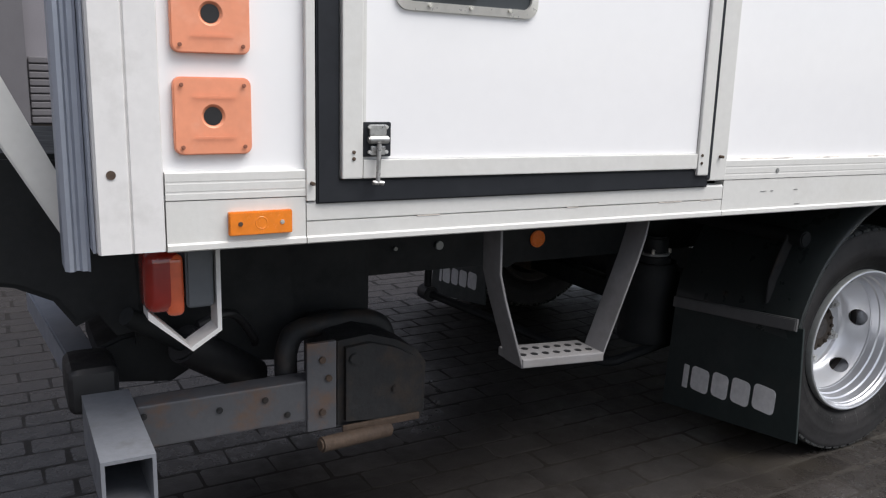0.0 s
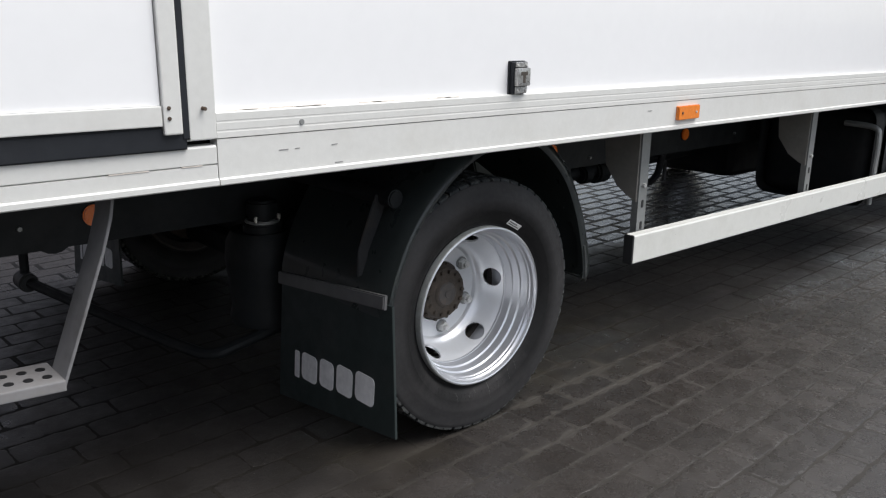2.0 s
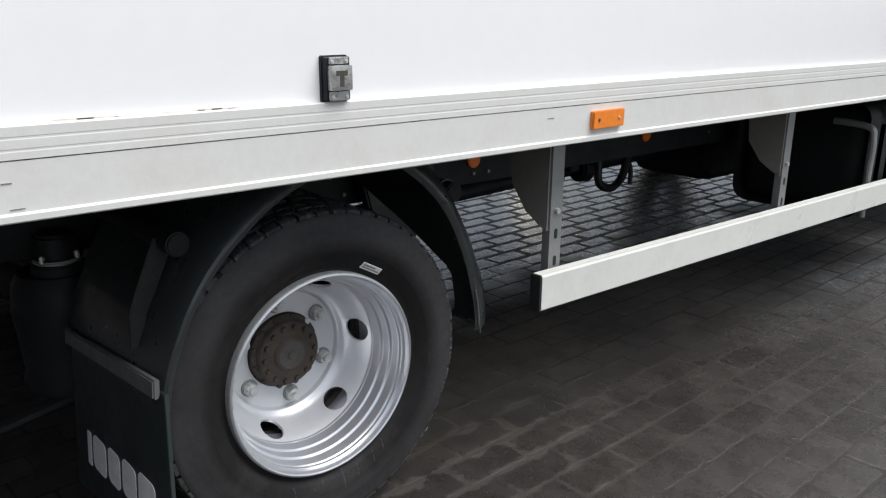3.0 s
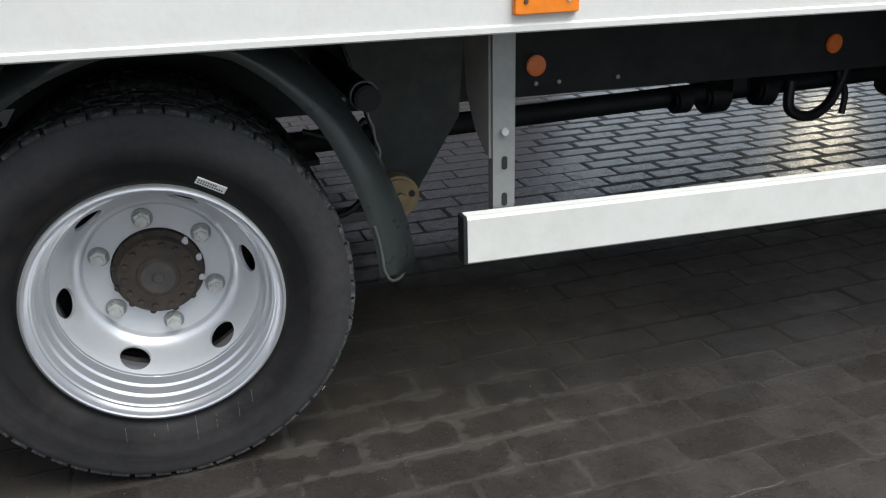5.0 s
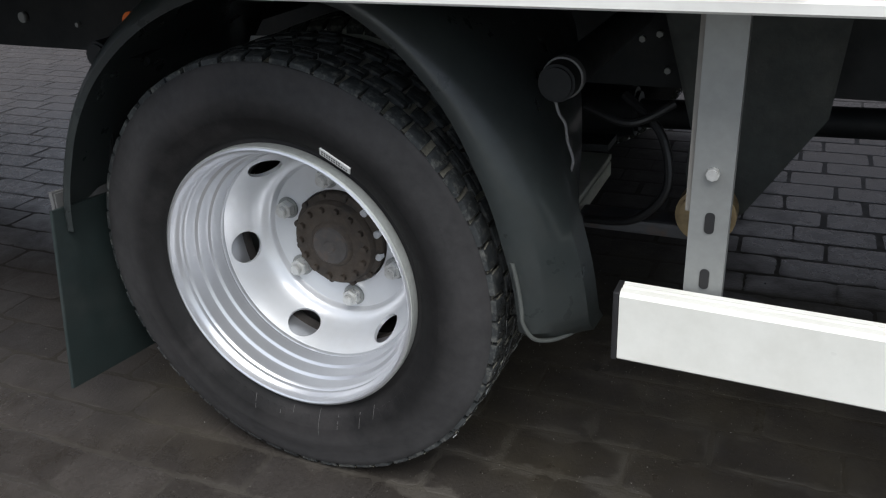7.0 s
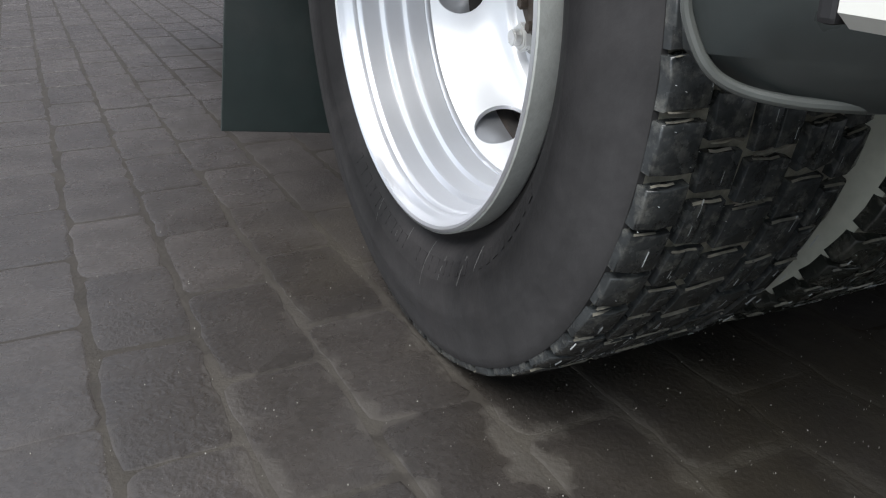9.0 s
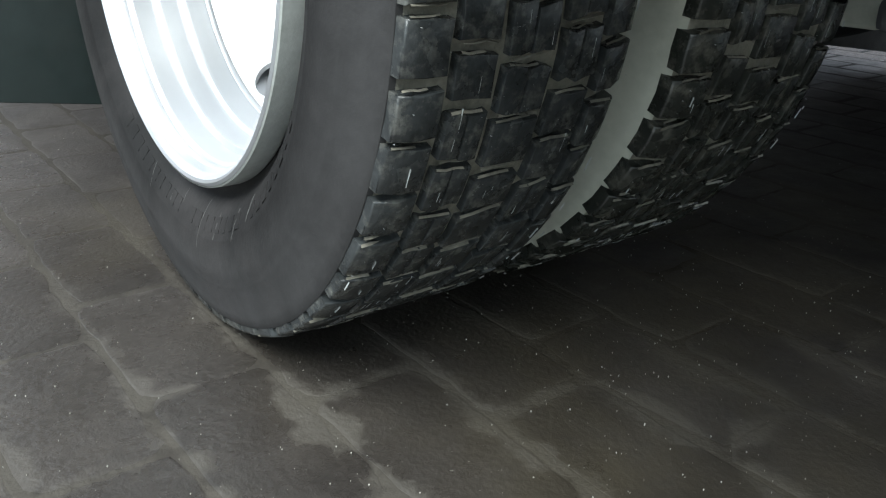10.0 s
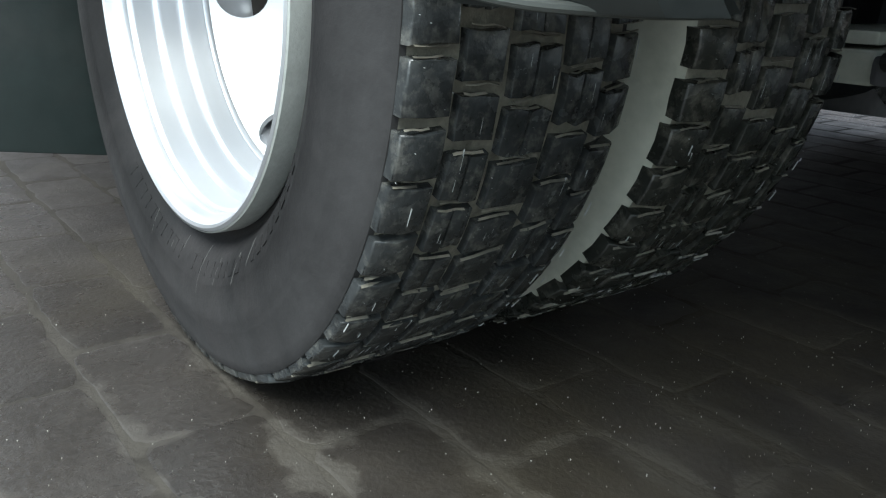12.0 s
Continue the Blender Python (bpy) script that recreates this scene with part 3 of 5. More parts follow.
def catch(x0, x1, z0, z1, y, lever):
    """A bolted steel catch on a black backing; with a hanging pin where it is a door catch."""
    back = part("door_catch" if lever else "panel_catch", plate(rounded(x1 - x0, z1 - z0, 0.003, (x0 + x1) / 2, (z0 + z1) / 2), "y", y - 0.006, y + 0.0005), GASKET, truck,
                "steel catch on a black backing plate")
    w, h, cx, cz = x1 - x0, z1 - z0, (x0 + x1) / 2, (z0 + z1) / 2
    if not lever:
        part("body", block(x0 + 0.002, x1 - 0.001, y - 0.0165, y - 0.0055, z0 + 0.002, z1 - 0.002, 0.003), GASKET, back, "black catch body")
        y -= 0.010
    if lever:
        part("strap", block(cx - w * 0.30, cx + w * 0.30, y - 0.014, y - 0.0062, cz + h * 0.12, z1 - 0.004, 0.002), CATCH, back)
        part("strap", block(cx - w * 0.26, cx + w * 0.26, y - 0.014, y - 0.0062, z0 + 0.003, cz - h * 0.18, 0.002), CATCH, back)
        part("barrel", rod((cx - w * 0.36, y - 0.014, cz), (cx + w * 0.36, y - 0.014, cz), 0.0075, 14, 0.002), CATCH, back, smooth=True)
        part("pin", rod((cx, y - 0.018, cz - h * 0.1), (cx - 0.003, y - 0.02, z0 - 0.045), 0.0042, 10), CATCH, back, "hanging steel pin", smooth=True)
        part("pin", rod((cx - 0.014, y - 0.02, z0 - 0.046), (cx + 0.009, y - 0.02, z0 - 0.048), 0.0042, 10, 0.001), CATCH, back, smooth=True)
        spots = [(sx * 0.3, sz * 0.36) for sx in (-1, 1) for sz in (-1, 1)]
    else:
        fp = part("cover", block(cx - w * 0.40, cx + w * 0.42, y - 0.020, y - 0.0062, z0 + h * 0.26, z1 - h * 0.20, 0.003), CATCH, back, "steel cover with a T-shaped slot", smooth=True)
        part("slot", block(cx - w * 0.22, cx + w * 0.22, y - 0.0206, y - 0.016, cz + h * 0.08, cz + h * 0.19), TSLOT, back)
        part("slot", block(cx - w * 0.08, cx + w * 0.08, y - 0.0206, y - 0.016, cz - h * 0.15, cz + h * 0.079), TSLOT, back)
        part("foot", block(cx - w * 0.36, cx + w * 0.38, y - 0.011, y - 0.0062, z0 + h * 0.03, z0 + h * 0.24, 0.002), CATCH, back)
        part("head", block(cx - w * 0.36, cx + w * 0.38, y - 0.011, y - 0.0062, z1 - h * 0.18, z1 - h * 0.03, 0.002), CATCH, back)
        spots = [(sx * 0.27, sz * 0.38) for sx in (-1, 1) for sz in (-1, 1)]
    for a, b in spots:
        part("screw", rod((cx + a * w, y - 0.0145, cz + b * h), (cx + a * w, y - 0.009, cz + b * h), 0.0035, 10, 0.0008), BOLT, back)


catch(-1.820, -1.764, 1.029, 1.092, -0.006, True)
catch(-0.104, -0.050, 0.9915, 1.071, 0.0118, False)

# scuffs and screw heads on the trim
for x, z in ((-0.697, 0.9685),):
    part("rivet", rod((x, -0.002, z), (x, 0.004, z), 0.006, 12, 0.001), GALV, body)

sr = random.Random(3)
for k in range(13):
    x0 = sr.uniform(-0.86, -0.20)
    n = sr.uniform(0.015, 0.075)
    part("sealant_smear", rake(block(x0, x0 + n, 0.0105, 0.0125, 0.9945, 0.9955 + sr.uniform(0.0006, 0.0024), 0.0004)), SEALANT, body)
for x, w in ((-1.70, 0.05), (-1.34, 0.03), (-1.08, 0.07), (-0.95, 0.04)):
    part("rust_streak", rake(block(x, x + w, 0.0000, 0.0018, 0.8995, 0.9015, 0.0003)), SEALANT, body)

for x0, x1, z in ((-0.750, -0.729, 0.9175), (-0.713, -0.703, 0.9175), (-0.627, -0.613, 0.9175), (0.479, 0.499, 0.9155), (-0.62, -0.60, 0.8800)):
    part("scuff", block(x0, x1, -0.0002, 0.0015, z, z + 0.0012), STEP_GREY, body)

# chassis rails
for y0, y1 in ((0.825, 0.895), (1.62, 1.69)):
    web = part("chassis_rail", rake(block(-2.05, 5.0, y0 if y0 < 1 else y1 - 0.008, y0 + 0.008 if y0 < 1 else y1, 0.577, 0.799)), BLACK_METAL, truck, "black steel chassis rail")
    part("flange", rake(block(-2.05, 5.0, y0, y1, 0.569, 0.577)), BLACK_METAL, web)
    part("flange", rake(block(-2.05, 5.0, y0, y1, 0.7892, 0.7988)), BLACK_METAL, web)
for x, z in ((-0.835, 0.649), (1.028, 0.641), (2.021, 0.633)):
    rf = part("reflector", rod((x, 0.814, z), (x, 0.8245, z), 0.029, 28, 0.003), REFLECTOR, truck, "round orange reflector on the chassis rail")
for x, z in ((1.028, 0.592), (1.098, 0.592), (1.281, 0.591), (0.437, 0.654), (0.488, 0.595), (0.469, 0.664), (0.510, 0.664), (-1.36, 0.655), (-1.02, 0.64), (2.5, 0.6)):
    part("chassis_bolt", rod((x, 0.815, z), (x, 0.8245, z), 0.0065, 6), GALV, truck)
part("chassis_plug", rod((-1.21, 0.811, 0.655), (-1.21, 0.8245, 0.655), 0.014, 16, 0.002), GALV, truck)

# drive axle, differential, propeller shaft
axle = part("rear_axle", rod((0, 0.60, ZC), (0, 1.95, ZC), 0.062, 24), BLACK_METAL, truck, "black rear axle", smooth=True)
part("axle_casing", block(-0.07, 0.07, 0.655, 1.95, 0.226, 0.308, 0.006), BLACK_METAL, axle, "black lower axle casing")
part("differential", rod((0.0, 1.04, ZC), (0.0, 1.28, ZC), 0.17, 28, 0.03), BLACK_METAL, axle, smooth=True)
part("pinion_nose", rod((0.1, 1.25, ZC), (0.36, 1.25, ZC + 0.01), 0.09, 20, 0.01, 0.06), BLACK_METAL, axle, smooth=True)
part("propeller_shaft", rod((0.36, 1.25, ZC + 0.005), (2.8, 1.25, 0.435), 0.036, 20), BLACK_METAL, truck, "black propeller shaft", smooth=True)
for y in (0.76, 1.70):
    leaf = bmesh.new()
    for k in range(3):
        half = 0.40 - 0.10 * k
        top = [(-half + 2 * half * i / 12, 0.30 + 0.02 * (abs(-half + 2 * half * i / 12) / 0.6) ** 2 - 0.018 * k + 0.16) for i in range(13)]
        one = plate(top + [(x, z - 0.014) for x, z in top[::-1]], "y", y - 0.035, y + 0.035)
        tmp = bpy.data.meshes.new("t")
        one.to_mesh(tmp)
        one.free()
        leaf.from_mesh(tmp)
        bpy.data.meshes.remove(tmp)
    part("leaf_spring", leaf, BLACK_METAL, truck, "black leaf spring pack")
# front spring hanger with its tan bush
hang = part("spring_hanger", plate([(0.47, 0.78), (0.80, 0.78), (0.78, 0.54), (0.66, 0.35), (0.61, 0.30), (0.555, 0.33), (0.545, 0.42), (0.55, 0.50)], "y", 0.745, 0.79, 0.006), HANGER, truck,
            "dark grey-green cast spring hanger")
bush = part("bush", rod((0.594, 0.695, 0.353), (0.594, 0.752, 0.353), 0.056, 28, 0.008), TAN, hang, "tan round spring bush", smooth=True)
part("bolt_head", rod((0.597, 0.684, 0.350), (0.597, 0.696, 0.350), 0.016, 6), TAN, hang)
part("bolt_hole", rod((0.628, 0.693, 0.360), (0.628, 0.6955, 0.360), 0.009, 12), BLACK_SOFT, hang)
part("lower_link", block(0.34, 0.60, 0.73, 0.79, 0.285, 0.315, 0.008), BEAM_GREY, truck, "grimy grey spring link")
link = part("axle_link_plate", block(0.22, 0.335, 0.75, 1.05, 0.283, 0.318, 0.004), LIT_DUSTY, truck, "mud-dusted flat axle link")
part("upper_strip", block(0.22, 0.335, 0.75, 1.05, 0.3225, 0.336, 0.003), LIT_DUSTY, link)
part("brake_hose", tube([(0.42, 0.76, 0.56), (0.50, 0.72, 0.50), (0.52, 0.70, 0.40), (0.46, 0.70, 0.33), (0.36, 0.72, 0.31)], 0.009), BLACK_SOFT, truck, "black brake hose")
part("brake_hose", tube([(0.36, 0.70, 0.55), (0.45, 0.68, 0.53), (0.52, 0.72, 0.56)], 0.008), BLACK_SOFT, truck, "black brake hose")

# air spring behind the wheel, and its arm
bellows = lathe([(0.0, 0.0), (0.10, 0.0), (0.105, 0.02), (0.098, 0.05), (0.105, 0.14), (0.112, 0.20), (0.105, 0.26), (0.09, 0.29), (0.0, 0.29)], (0, 0), 36)
for v in bellows.verts:
    v.co = Vector((-0.36 + v.co.x, 0.78 + v.co.z, 0.255 + v.co.y))
spring = part("air_spring", bellows, BLACK_METAL, truck, "black rubber air spring", smooth=True)
part("top_plate", rod((-0.365, 0.76, 0.570), (-0.365, 0.76, 0.580), 0.052, 32, 0.003), GALV, spring, "steel top plate")
part("neck", rod((-0.365, 0.76, 0.540), (-0.365, 0.76, 0.5695), 0.058, 28, 0.004), BLACK_METAL, spring, smooth=True)
part("cup", rod((-0.365, 0.76, 0.5805), (-0.365, 0.76, 0.640), 0.046, 28, 0.008), BLACK_METAL, spring, smooth=True)
for dx in (-0.06, 0.05):
    part("stud", rod((-0.365 + 0.7 * dx, 0.722, 0.580), (-0.365 + 0.7 * dx, 0.722, 0.598), 0.006, 10, 0.002), STEEL, spring)
# mudguard over the twin wheels
GUARD_R = ((-3, 6, 20, 34, 45, 57, 68, 90, 120, 150, 190), (0.428, 0.428, 0.430, 0.444, 0.463, 0.480, 0.494, 0.478, 0.436, 0.405, 0.388))


def guard_mesh():
    """An arched band over the wheels, wider at the front than at the back."""
    bm = bmesh.new()
    rows = []
    for a in np.linspace(-2.0, 170, 58):
        r0 = float(np.interp(a, *GUARD_R))
        end = min(1.0, max(0.0, (a + 2.0) / 6.0))
        tuck = (1 - math.sqrt(max(0.0, 1 - (1 - end) ** 2))) * 0.03
        edge = float(np.interp(a, (0, 60, 120), (0.146, 0.150, 0.118)))
        row = []
        for y, d in ((0.003, -0.014), (0.0, -0.004), (0.003, 0.006), (0.014, 0.020), (0.042, 0.036), (0.09, 0.046), (0.16, 0.048), (0.30, 0.044), (0.49, 0.030)):
            if y > 0.05:
                y *= float(np.interp(a, (15, 45), (0.30, 1.0))) if y > 0.2 else float(np.interp(a, (15, 45), (0.62, 1.0)))
            r = r0 + d * (float(np.interp(a, (0, 40, 95, 140), (1.6, 1.2, 1.0, 0.25))) if d > 0 else 1.0)
            z = ZC + r * math.sin(radians(a))
            row.append(bm.verts.new((r * math.cos(radians(a)), edge + y + tuck, min(z, 0.864 + 0.1 * (d - 0.02)))))
        rows.append(row)
    for a, b in zip(rows, rows[1:]):
        for k in range(len(a) - 1):
            bm.faces.new((a[k], a[k + 1], b[k + 1], b[k]))
    bmesh.ops.solidify(bm, geom=bm.faces[:], thickness=0.004)
    bmesh.ops.recalc_face_normals(bm, faces=bm.faces)
    return bm


guard = part("mudguard", guard_mesh(), GUARD, truck, "black plastic mudguard", smooth=True)
rim_line = []
for a in np.linspace(16, 3.4, 7):
    r0 = float(np.interp(a, *GUARD_R)) - 0.005
    rim_line.append((r0 * math.cos(radians(a)), 0.1465, ZC + r0 * math.sin(radians(a))))
for y, a, out in ((0.152, 0.4, 0.002), (0.163, -1.0, 0.013), (0.182, -1.6, 0.030), (0.210, -1.8, 0.046), (0.245, -1.9, 0.055), (0.292, -1.9, 0.057)):
    r0 = 0.430 + out
    rim_line.append((r0 * math.cos(radians(a)), y, ZC + r0 * math.sin(radians(a))))
part("rolled_edge", tube(rim_line, 0.0032, 10), EDGE, guard, "rolled plastic edge", smooth=True)
part("support_tube", rod((0.434, 0.255, 0.709), (0.434, 0.80, 0.709), 0.026, 18, 0.004), BLACK_METAL, guard, "mudguard support tube", smooth=True)
part("support_tube", rod((-0.306, 0.19, 0.728), (-0.306, 0.80, 0.728), 0.024, 18, 0.004), BLACK_METAL, guard, "mudguard support tube", smooth=True)
part("bracket", plate([(-0.335, 0.735), (-0.290, 0.735), (-0.335, 0.64), (-0.36, 0.59), (-0.37, 0.53), (-0.395, 0.53), (-0.392, 0.60), (-0.372, 0.65)], "y", 0.236, 0.244, 0.002), RUST_DARK, guard,
     "rusty slotted mudguard bracket")
part("clamp", lathe([(0.027, 0.285), (0.0295, 0.286), (0.0295, 0.300), (0.027, 0.301)], (0.434, 0.709), 24), FLAP_BAR, guard, "grey tube clamp", smooth=True)
part("chain", tube([(0.431, 0.262, 0.690), (0.436, 0.264, 0.668), (0.444, 0.270, 0.650), (0.447, 0.272, 0.625), (0.455, 0.272, 0.600), (0.452, 0.272, 0.582)], 0.0022, 8), STEP_LEG, guard, "thin hanging safety wire")
tab = part("bracket_tab", plate([(-0.312, 0.640), (-0.260, 0.651), (-0.236, 0.686), (-0.294, 0.684)], "y", 0.577, 0.582, 0.001), LABEL, guard, "pale bracket tab with a bolt hole")
part("bolt_hole", rod((-0.272, 0.5755, 0.658), (-0.272, 0.5768, 0.658), 0.007, 14), BLACK_SOFT, tab)

# mudflap with clamp bar and a row of printed bars
FX = -0.390


def lean(bm, dx, dz=0.0):
    """The flap hangs back a little towards its foot."""
    for v in bm.verts:
        v.co.x += dx + FX - 0.065 * (0.49 - v.co.z)
        v.co.z += dz
    return bm


def mudflap(dy, dx=0.0, dz=0.0):
    sheet = part("mudflap", lean(plate([(0.060 + dy, 0.150), (0.605 + dy, 0.078), (0.605 + dy, 0.432), (0.098 + dy, 0.487)], "x", -0.004, 0.004, 0.001), dx, dz), FLAP, truck,
                 "black rubber mudflap with light grey print")
    part("clamp_bar", lean(plate([(0.605 + dy, 0.424), (0.605 + dy, 0.460), (0.114 + dy, 0.513), (0.114 + dy, 0.476)], "x", -0.018, -0.0045, 0.003), dx, dz), FLAP_BAR, sheet, "grey clamp bar")
    for a, b in ((0.524, 0.501), (0.488, 0.412), (0.398, 0.332), (0.318, 0.246), (0.233, 0.152)):
        mid = (a + b) / 2
        part("print_bar", lean(plate(rounded(a - b, 0.080, 0.016 if a - b > 0.03 else 0.004, mid + dy, 0.2435 - 0.11 * (mid - 0.155)), "x", -0.0054, -0.0038), dx, dz), PRINT, sheet)


mudflap(0.0)
mudflap(1.76, 0.0, -0.045)


# ---- wheels ----
def tyre_profile(y0, w, front=True):
    """Outer sidewall at y0, over the tread to the inner sidewall: (radius, y)."""
    half = [(0.218, 0.026), (0.232, 0.0225), (0.2375, 0.0210), (0.2410, 0.0190), (0.2440, 0.0150), (0.2490, 0.0090), (0.2570, 0.0030), (0.2690, -0.0035), (0.2780, -0.0066), (0.2800, -0.0076), (0.2820, -0.0079), (0.2900, -0.0095), (0.305, -0.0105), (0.3140, -0.0100), (0.3165, -0.0091), (0.3220, -0.0083), (0.3240, -0.0077), 
            (0.338, -0.004), (0.351, -0.0012), (0.3585, 0.0002), (0.3618, 0.0026), (0.3626, 0.0070), (0.3626, 0.0130), (0.3655, 0.0300)]
    soft = half[:-5] + [(0.3545, 0.0010), (0.3578, 0.0040), (0.3590, 0.0090), (0.3610, 0.0160), (0.3650, 0.0300)]
    left = [(r, y0 + d) for r, d in (half if front else soft)]
    return left + [(0.3665, y0 + w / 2)] + [(r, y0 + w - d) for r, d in soft[::-1]]


def squash(bm):
    for v in bm.verts:
        if v.co.z < 0.001:
            v.co.z = 0.001 + 0.02 * (v.co.z - 0.001)
    return bm


def tread_mesh(y0, w, phase, front):
    """Worn, wet tread blocks in five rows, each cut by fine sipes that run round the tyre."""
    rows = [(0.004 if front else 0.0, 0.0355, 58, 0.0), (0.0425, 0.0735, 58, 0.5), (0.0815, 0.1195, 58, 0.2), (0.1280, 0.1600, 58, 0.7), (0.1675, 0.196, 58, 0.35)]
    s = w / 0.196
    verts, faces, lines, ridges = [], [], [], []
    rng = random.Random(7 + int(phase * 10))
    for a0, a1, count, shift in rows:
        edge_row = a0 < 0.01 or a1 > 0.19
        for k in range(count):
            th0 = 2 * math.pi * (k + shift + phase + rng.uniform(-0.04, 0.04)) / count
            span = 2 * math.pi / count * (rng.uniform(0.78, 0.84) if edge_row else rng.uniform(0.76, 0.86))
            pieces = 1 if edge_row else rng.choice((1, 2, 2))
            gap = 0.0011
            pw = (a1 - a0 - gap * (pieces - 1)) / pieces
            top0 = 0.3733 + rng.uniform(-0.0012, 0.0006)
            slant = rng.uniform(-0.006, 0.012)
            for t in (0.0, 1.0):
                if rng.random() < (0.45, 0.9)[int(t)]:
                    ridges.append((y0 + s * (a0 + 0.002), y0 + s * (a1 - rng.uniform(0.001, 0.012)), th0 + t * span + (0.002 if t else -0.002), slant * (a1 - a0) / 0.034, top0 - (0.0025 if edge_row else 0.0006), rng.uniform(0.0005, 0.0012)))
            for p in range(pieces):
                b0 = a0 + p * (pw + gap)
                b1 = b0 + pw
                off0, off1 = rng.uniform(-0.006, 0.008), rng.uniform(-0.008, 0.006)
                top = top0 + rng.uniform(-0.0004, 0.0004)
                for n in range(rng.choice((0, 0, 1, 2))):
                    t0 = rng.uniform(0.1, 0.7)
                    lines.append((y0 + s * rng.uniform(b0 + 0.002, b1 - 0.001), th0 + t0 * span, th0 + (t0 + rng.uniform(0.10, 0.45)) * span, top + 0.0001, rng.uniform(0.00005, 0.00012)))
                for n in range(rng.choice((0, 1, 2, 3))):
                    t0 = rng.uniform(0.0, 1.0)
                    lines.append((y0 + s * rng.uniform(b0, b1), th0 + t0 * span, th0 + (t0 + 0.010) * span, top, rng.uniform(0.00015, 0.0004)))
                bm_ = (b0 + b1) / 2
                ring = [(b0, 0.0), (bm_, 0.0), (b1, 0.0), (b1, 0.5), (b1, 1.0), (bm_, 1.0), (b0, 1.0), (b0, 0.5)]
                wob = [(rng.uniform(-0.0007, 0.0007), rng.uniform(-0.004, 0.004)) for q in ring]
                base = len(verts)
                for r, inset in ((0.3560, -0.0006), (top - 0.0013, 0.0), (top - 0.0003, 0.0004), (top, 0.0013)):
                    for (bb, t), (jy, jt) in zip(ring, wob):
                        sy = 1 if bb == b0 else (-1 if bb == b1 else 0)
                        st = 1 if t == 0.0 else (-1 if t == 1.0 else 0)
                        yy = y0 + s * (bb + sy * inset + jy)
                        if front and a0 < 0.01 and bb == b0 and r < 0.36:
                            yy -= 0.0036
                        drop = 0.0
                        if a0 < 0.01:
                            drop = 0.0040 * max(0.0, 1 - (yy - y0 - 0.004) / 0.010) ** 2
                        elif a1 > 0.19:
                            drop = 0.0065 * max(0.0, 1 - (y0 + w - yy) / 0.013) ** 2
                        rr = r - (drop if r > 0.36 else 0.004 + 2.0 * drop)
                        th = th0 + (off0 if t == 0.0 else off1 if t == 1.0 else 0.0) * 0.6 + t * span + st * inset / 0.37 + slant * (bb - a0) / 0.034 + jt
                        verts.append((rr * math.cos(th), yy, ZC + rr * math.sin(th)))
                for lv in (0, 8, 16):
                    for q in range(8):
                        a, b = base + lv + q, base + lv + (q + 1) % 8
                        faces.append((a, b, b + 8, a + 8))
                faces.append(tuple(range(base + 24, base + 32)))
    bm = bmesh.new()
    vs = [bm.verts.new(v) for v in verts]
    for f in faces:
        bm.faces.new([vs[i] for i in f])
    bmesh.ops.recalc_face_normals(bm, faces=bm.faces)
    # thin strips that paint glints on the blocks, low at the front only
    glints = bmesh.new()
    for y, t0, t1, r, h in lines:
        mid = (t0 + t1) / 2
        if not (-1.15 < (mid + math.pi) % (2 * math.pi) - math.pi < 0.12):
            continue
        ring = []
        for th in (t0, (t0 + t1) / 2, t1):
            ring.append([glints.verts.new(((r + up) * math.cos(th), y + dy, ZC + (r + up) * math.sin(th))) for dy, up in ((-h, -0.001), (0, h), (h, -0.001))])
        for a, b in zip(ring, ring[1:]):
            for q in range(2):
                glints.faces.new((a[q], a[q + 1], b[q + 1], b[q]))
    bmesh.ops.recalc_face_normals(glints, faces=glints.faces)
    # pale strips along block ends paint the lit edges, low at the front only
    lips = bmesh.new()
    for ya, yb, th, lean, r, h in ridges:
        if not (-1.5 < (th + math.pi) % (2 * math.pi) - math.pi < 0.35):
            continue
        ring = []
        for q in range(4):
            f = q / 3
            a = th + lean * f + rng.uniform(-0.0025, 0.0025)
            ring.append([lips.verts.new(((r + up) * math.cos(a + da / r), ya + (yb - ya) * f, ZC + (r + up) * math.sin(a + da / r))) for da, up in ((-h, -0.0012), (0, h * 0.7), (h, -0.0012))])
        for a, b in zip(ring, ring[1:]):
            for q in range(2):
                lips.faces.new((a[q], a[q + 1], b[q + 1], b[q]))
    bmesh.ops.recalc_face_normals(lips, faces=lips.faces)
    return squash(bm), glints, squash(lips)


def wheel(y0, front, label):
    """One tyre and rim of the twin pair. front: the dish opens towards -y."""
    w = 0.192 if front else 0.198
    ty = part("twin_wheel", squash(lathe(tyre_profile(y0, w, front), (0, ZC), 128)), TYRE if front else LIT_DUSTY, truck, label, smooth=True)
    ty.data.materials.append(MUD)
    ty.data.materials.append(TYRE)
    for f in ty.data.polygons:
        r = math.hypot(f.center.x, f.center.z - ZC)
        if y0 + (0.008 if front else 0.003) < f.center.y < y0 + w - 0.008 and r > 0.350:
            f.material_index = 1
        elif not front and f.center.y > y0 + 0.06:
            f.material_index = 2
    blocks, glints, lips = tread_mesh(y0, w, 0.0 if front else 0.43, front)
    tread = part("tread", blocks, TREAD if front else TREAD_MUDDY, ty, "wet worn block tread", smooth=True)
    tread.data.set_sharp_from_angle(angle=radians(48))
    tagged(part("tread_mud", lips, LIP, ty, smooth=True), "muddy tread edges, coloured pale for the light on them", kind="stuff")
    tagged(part("tread_water", glints, GLINT, ty, smooth=True), "thin bright strips painted for glints on the tread", kind="stuff")
    return ty


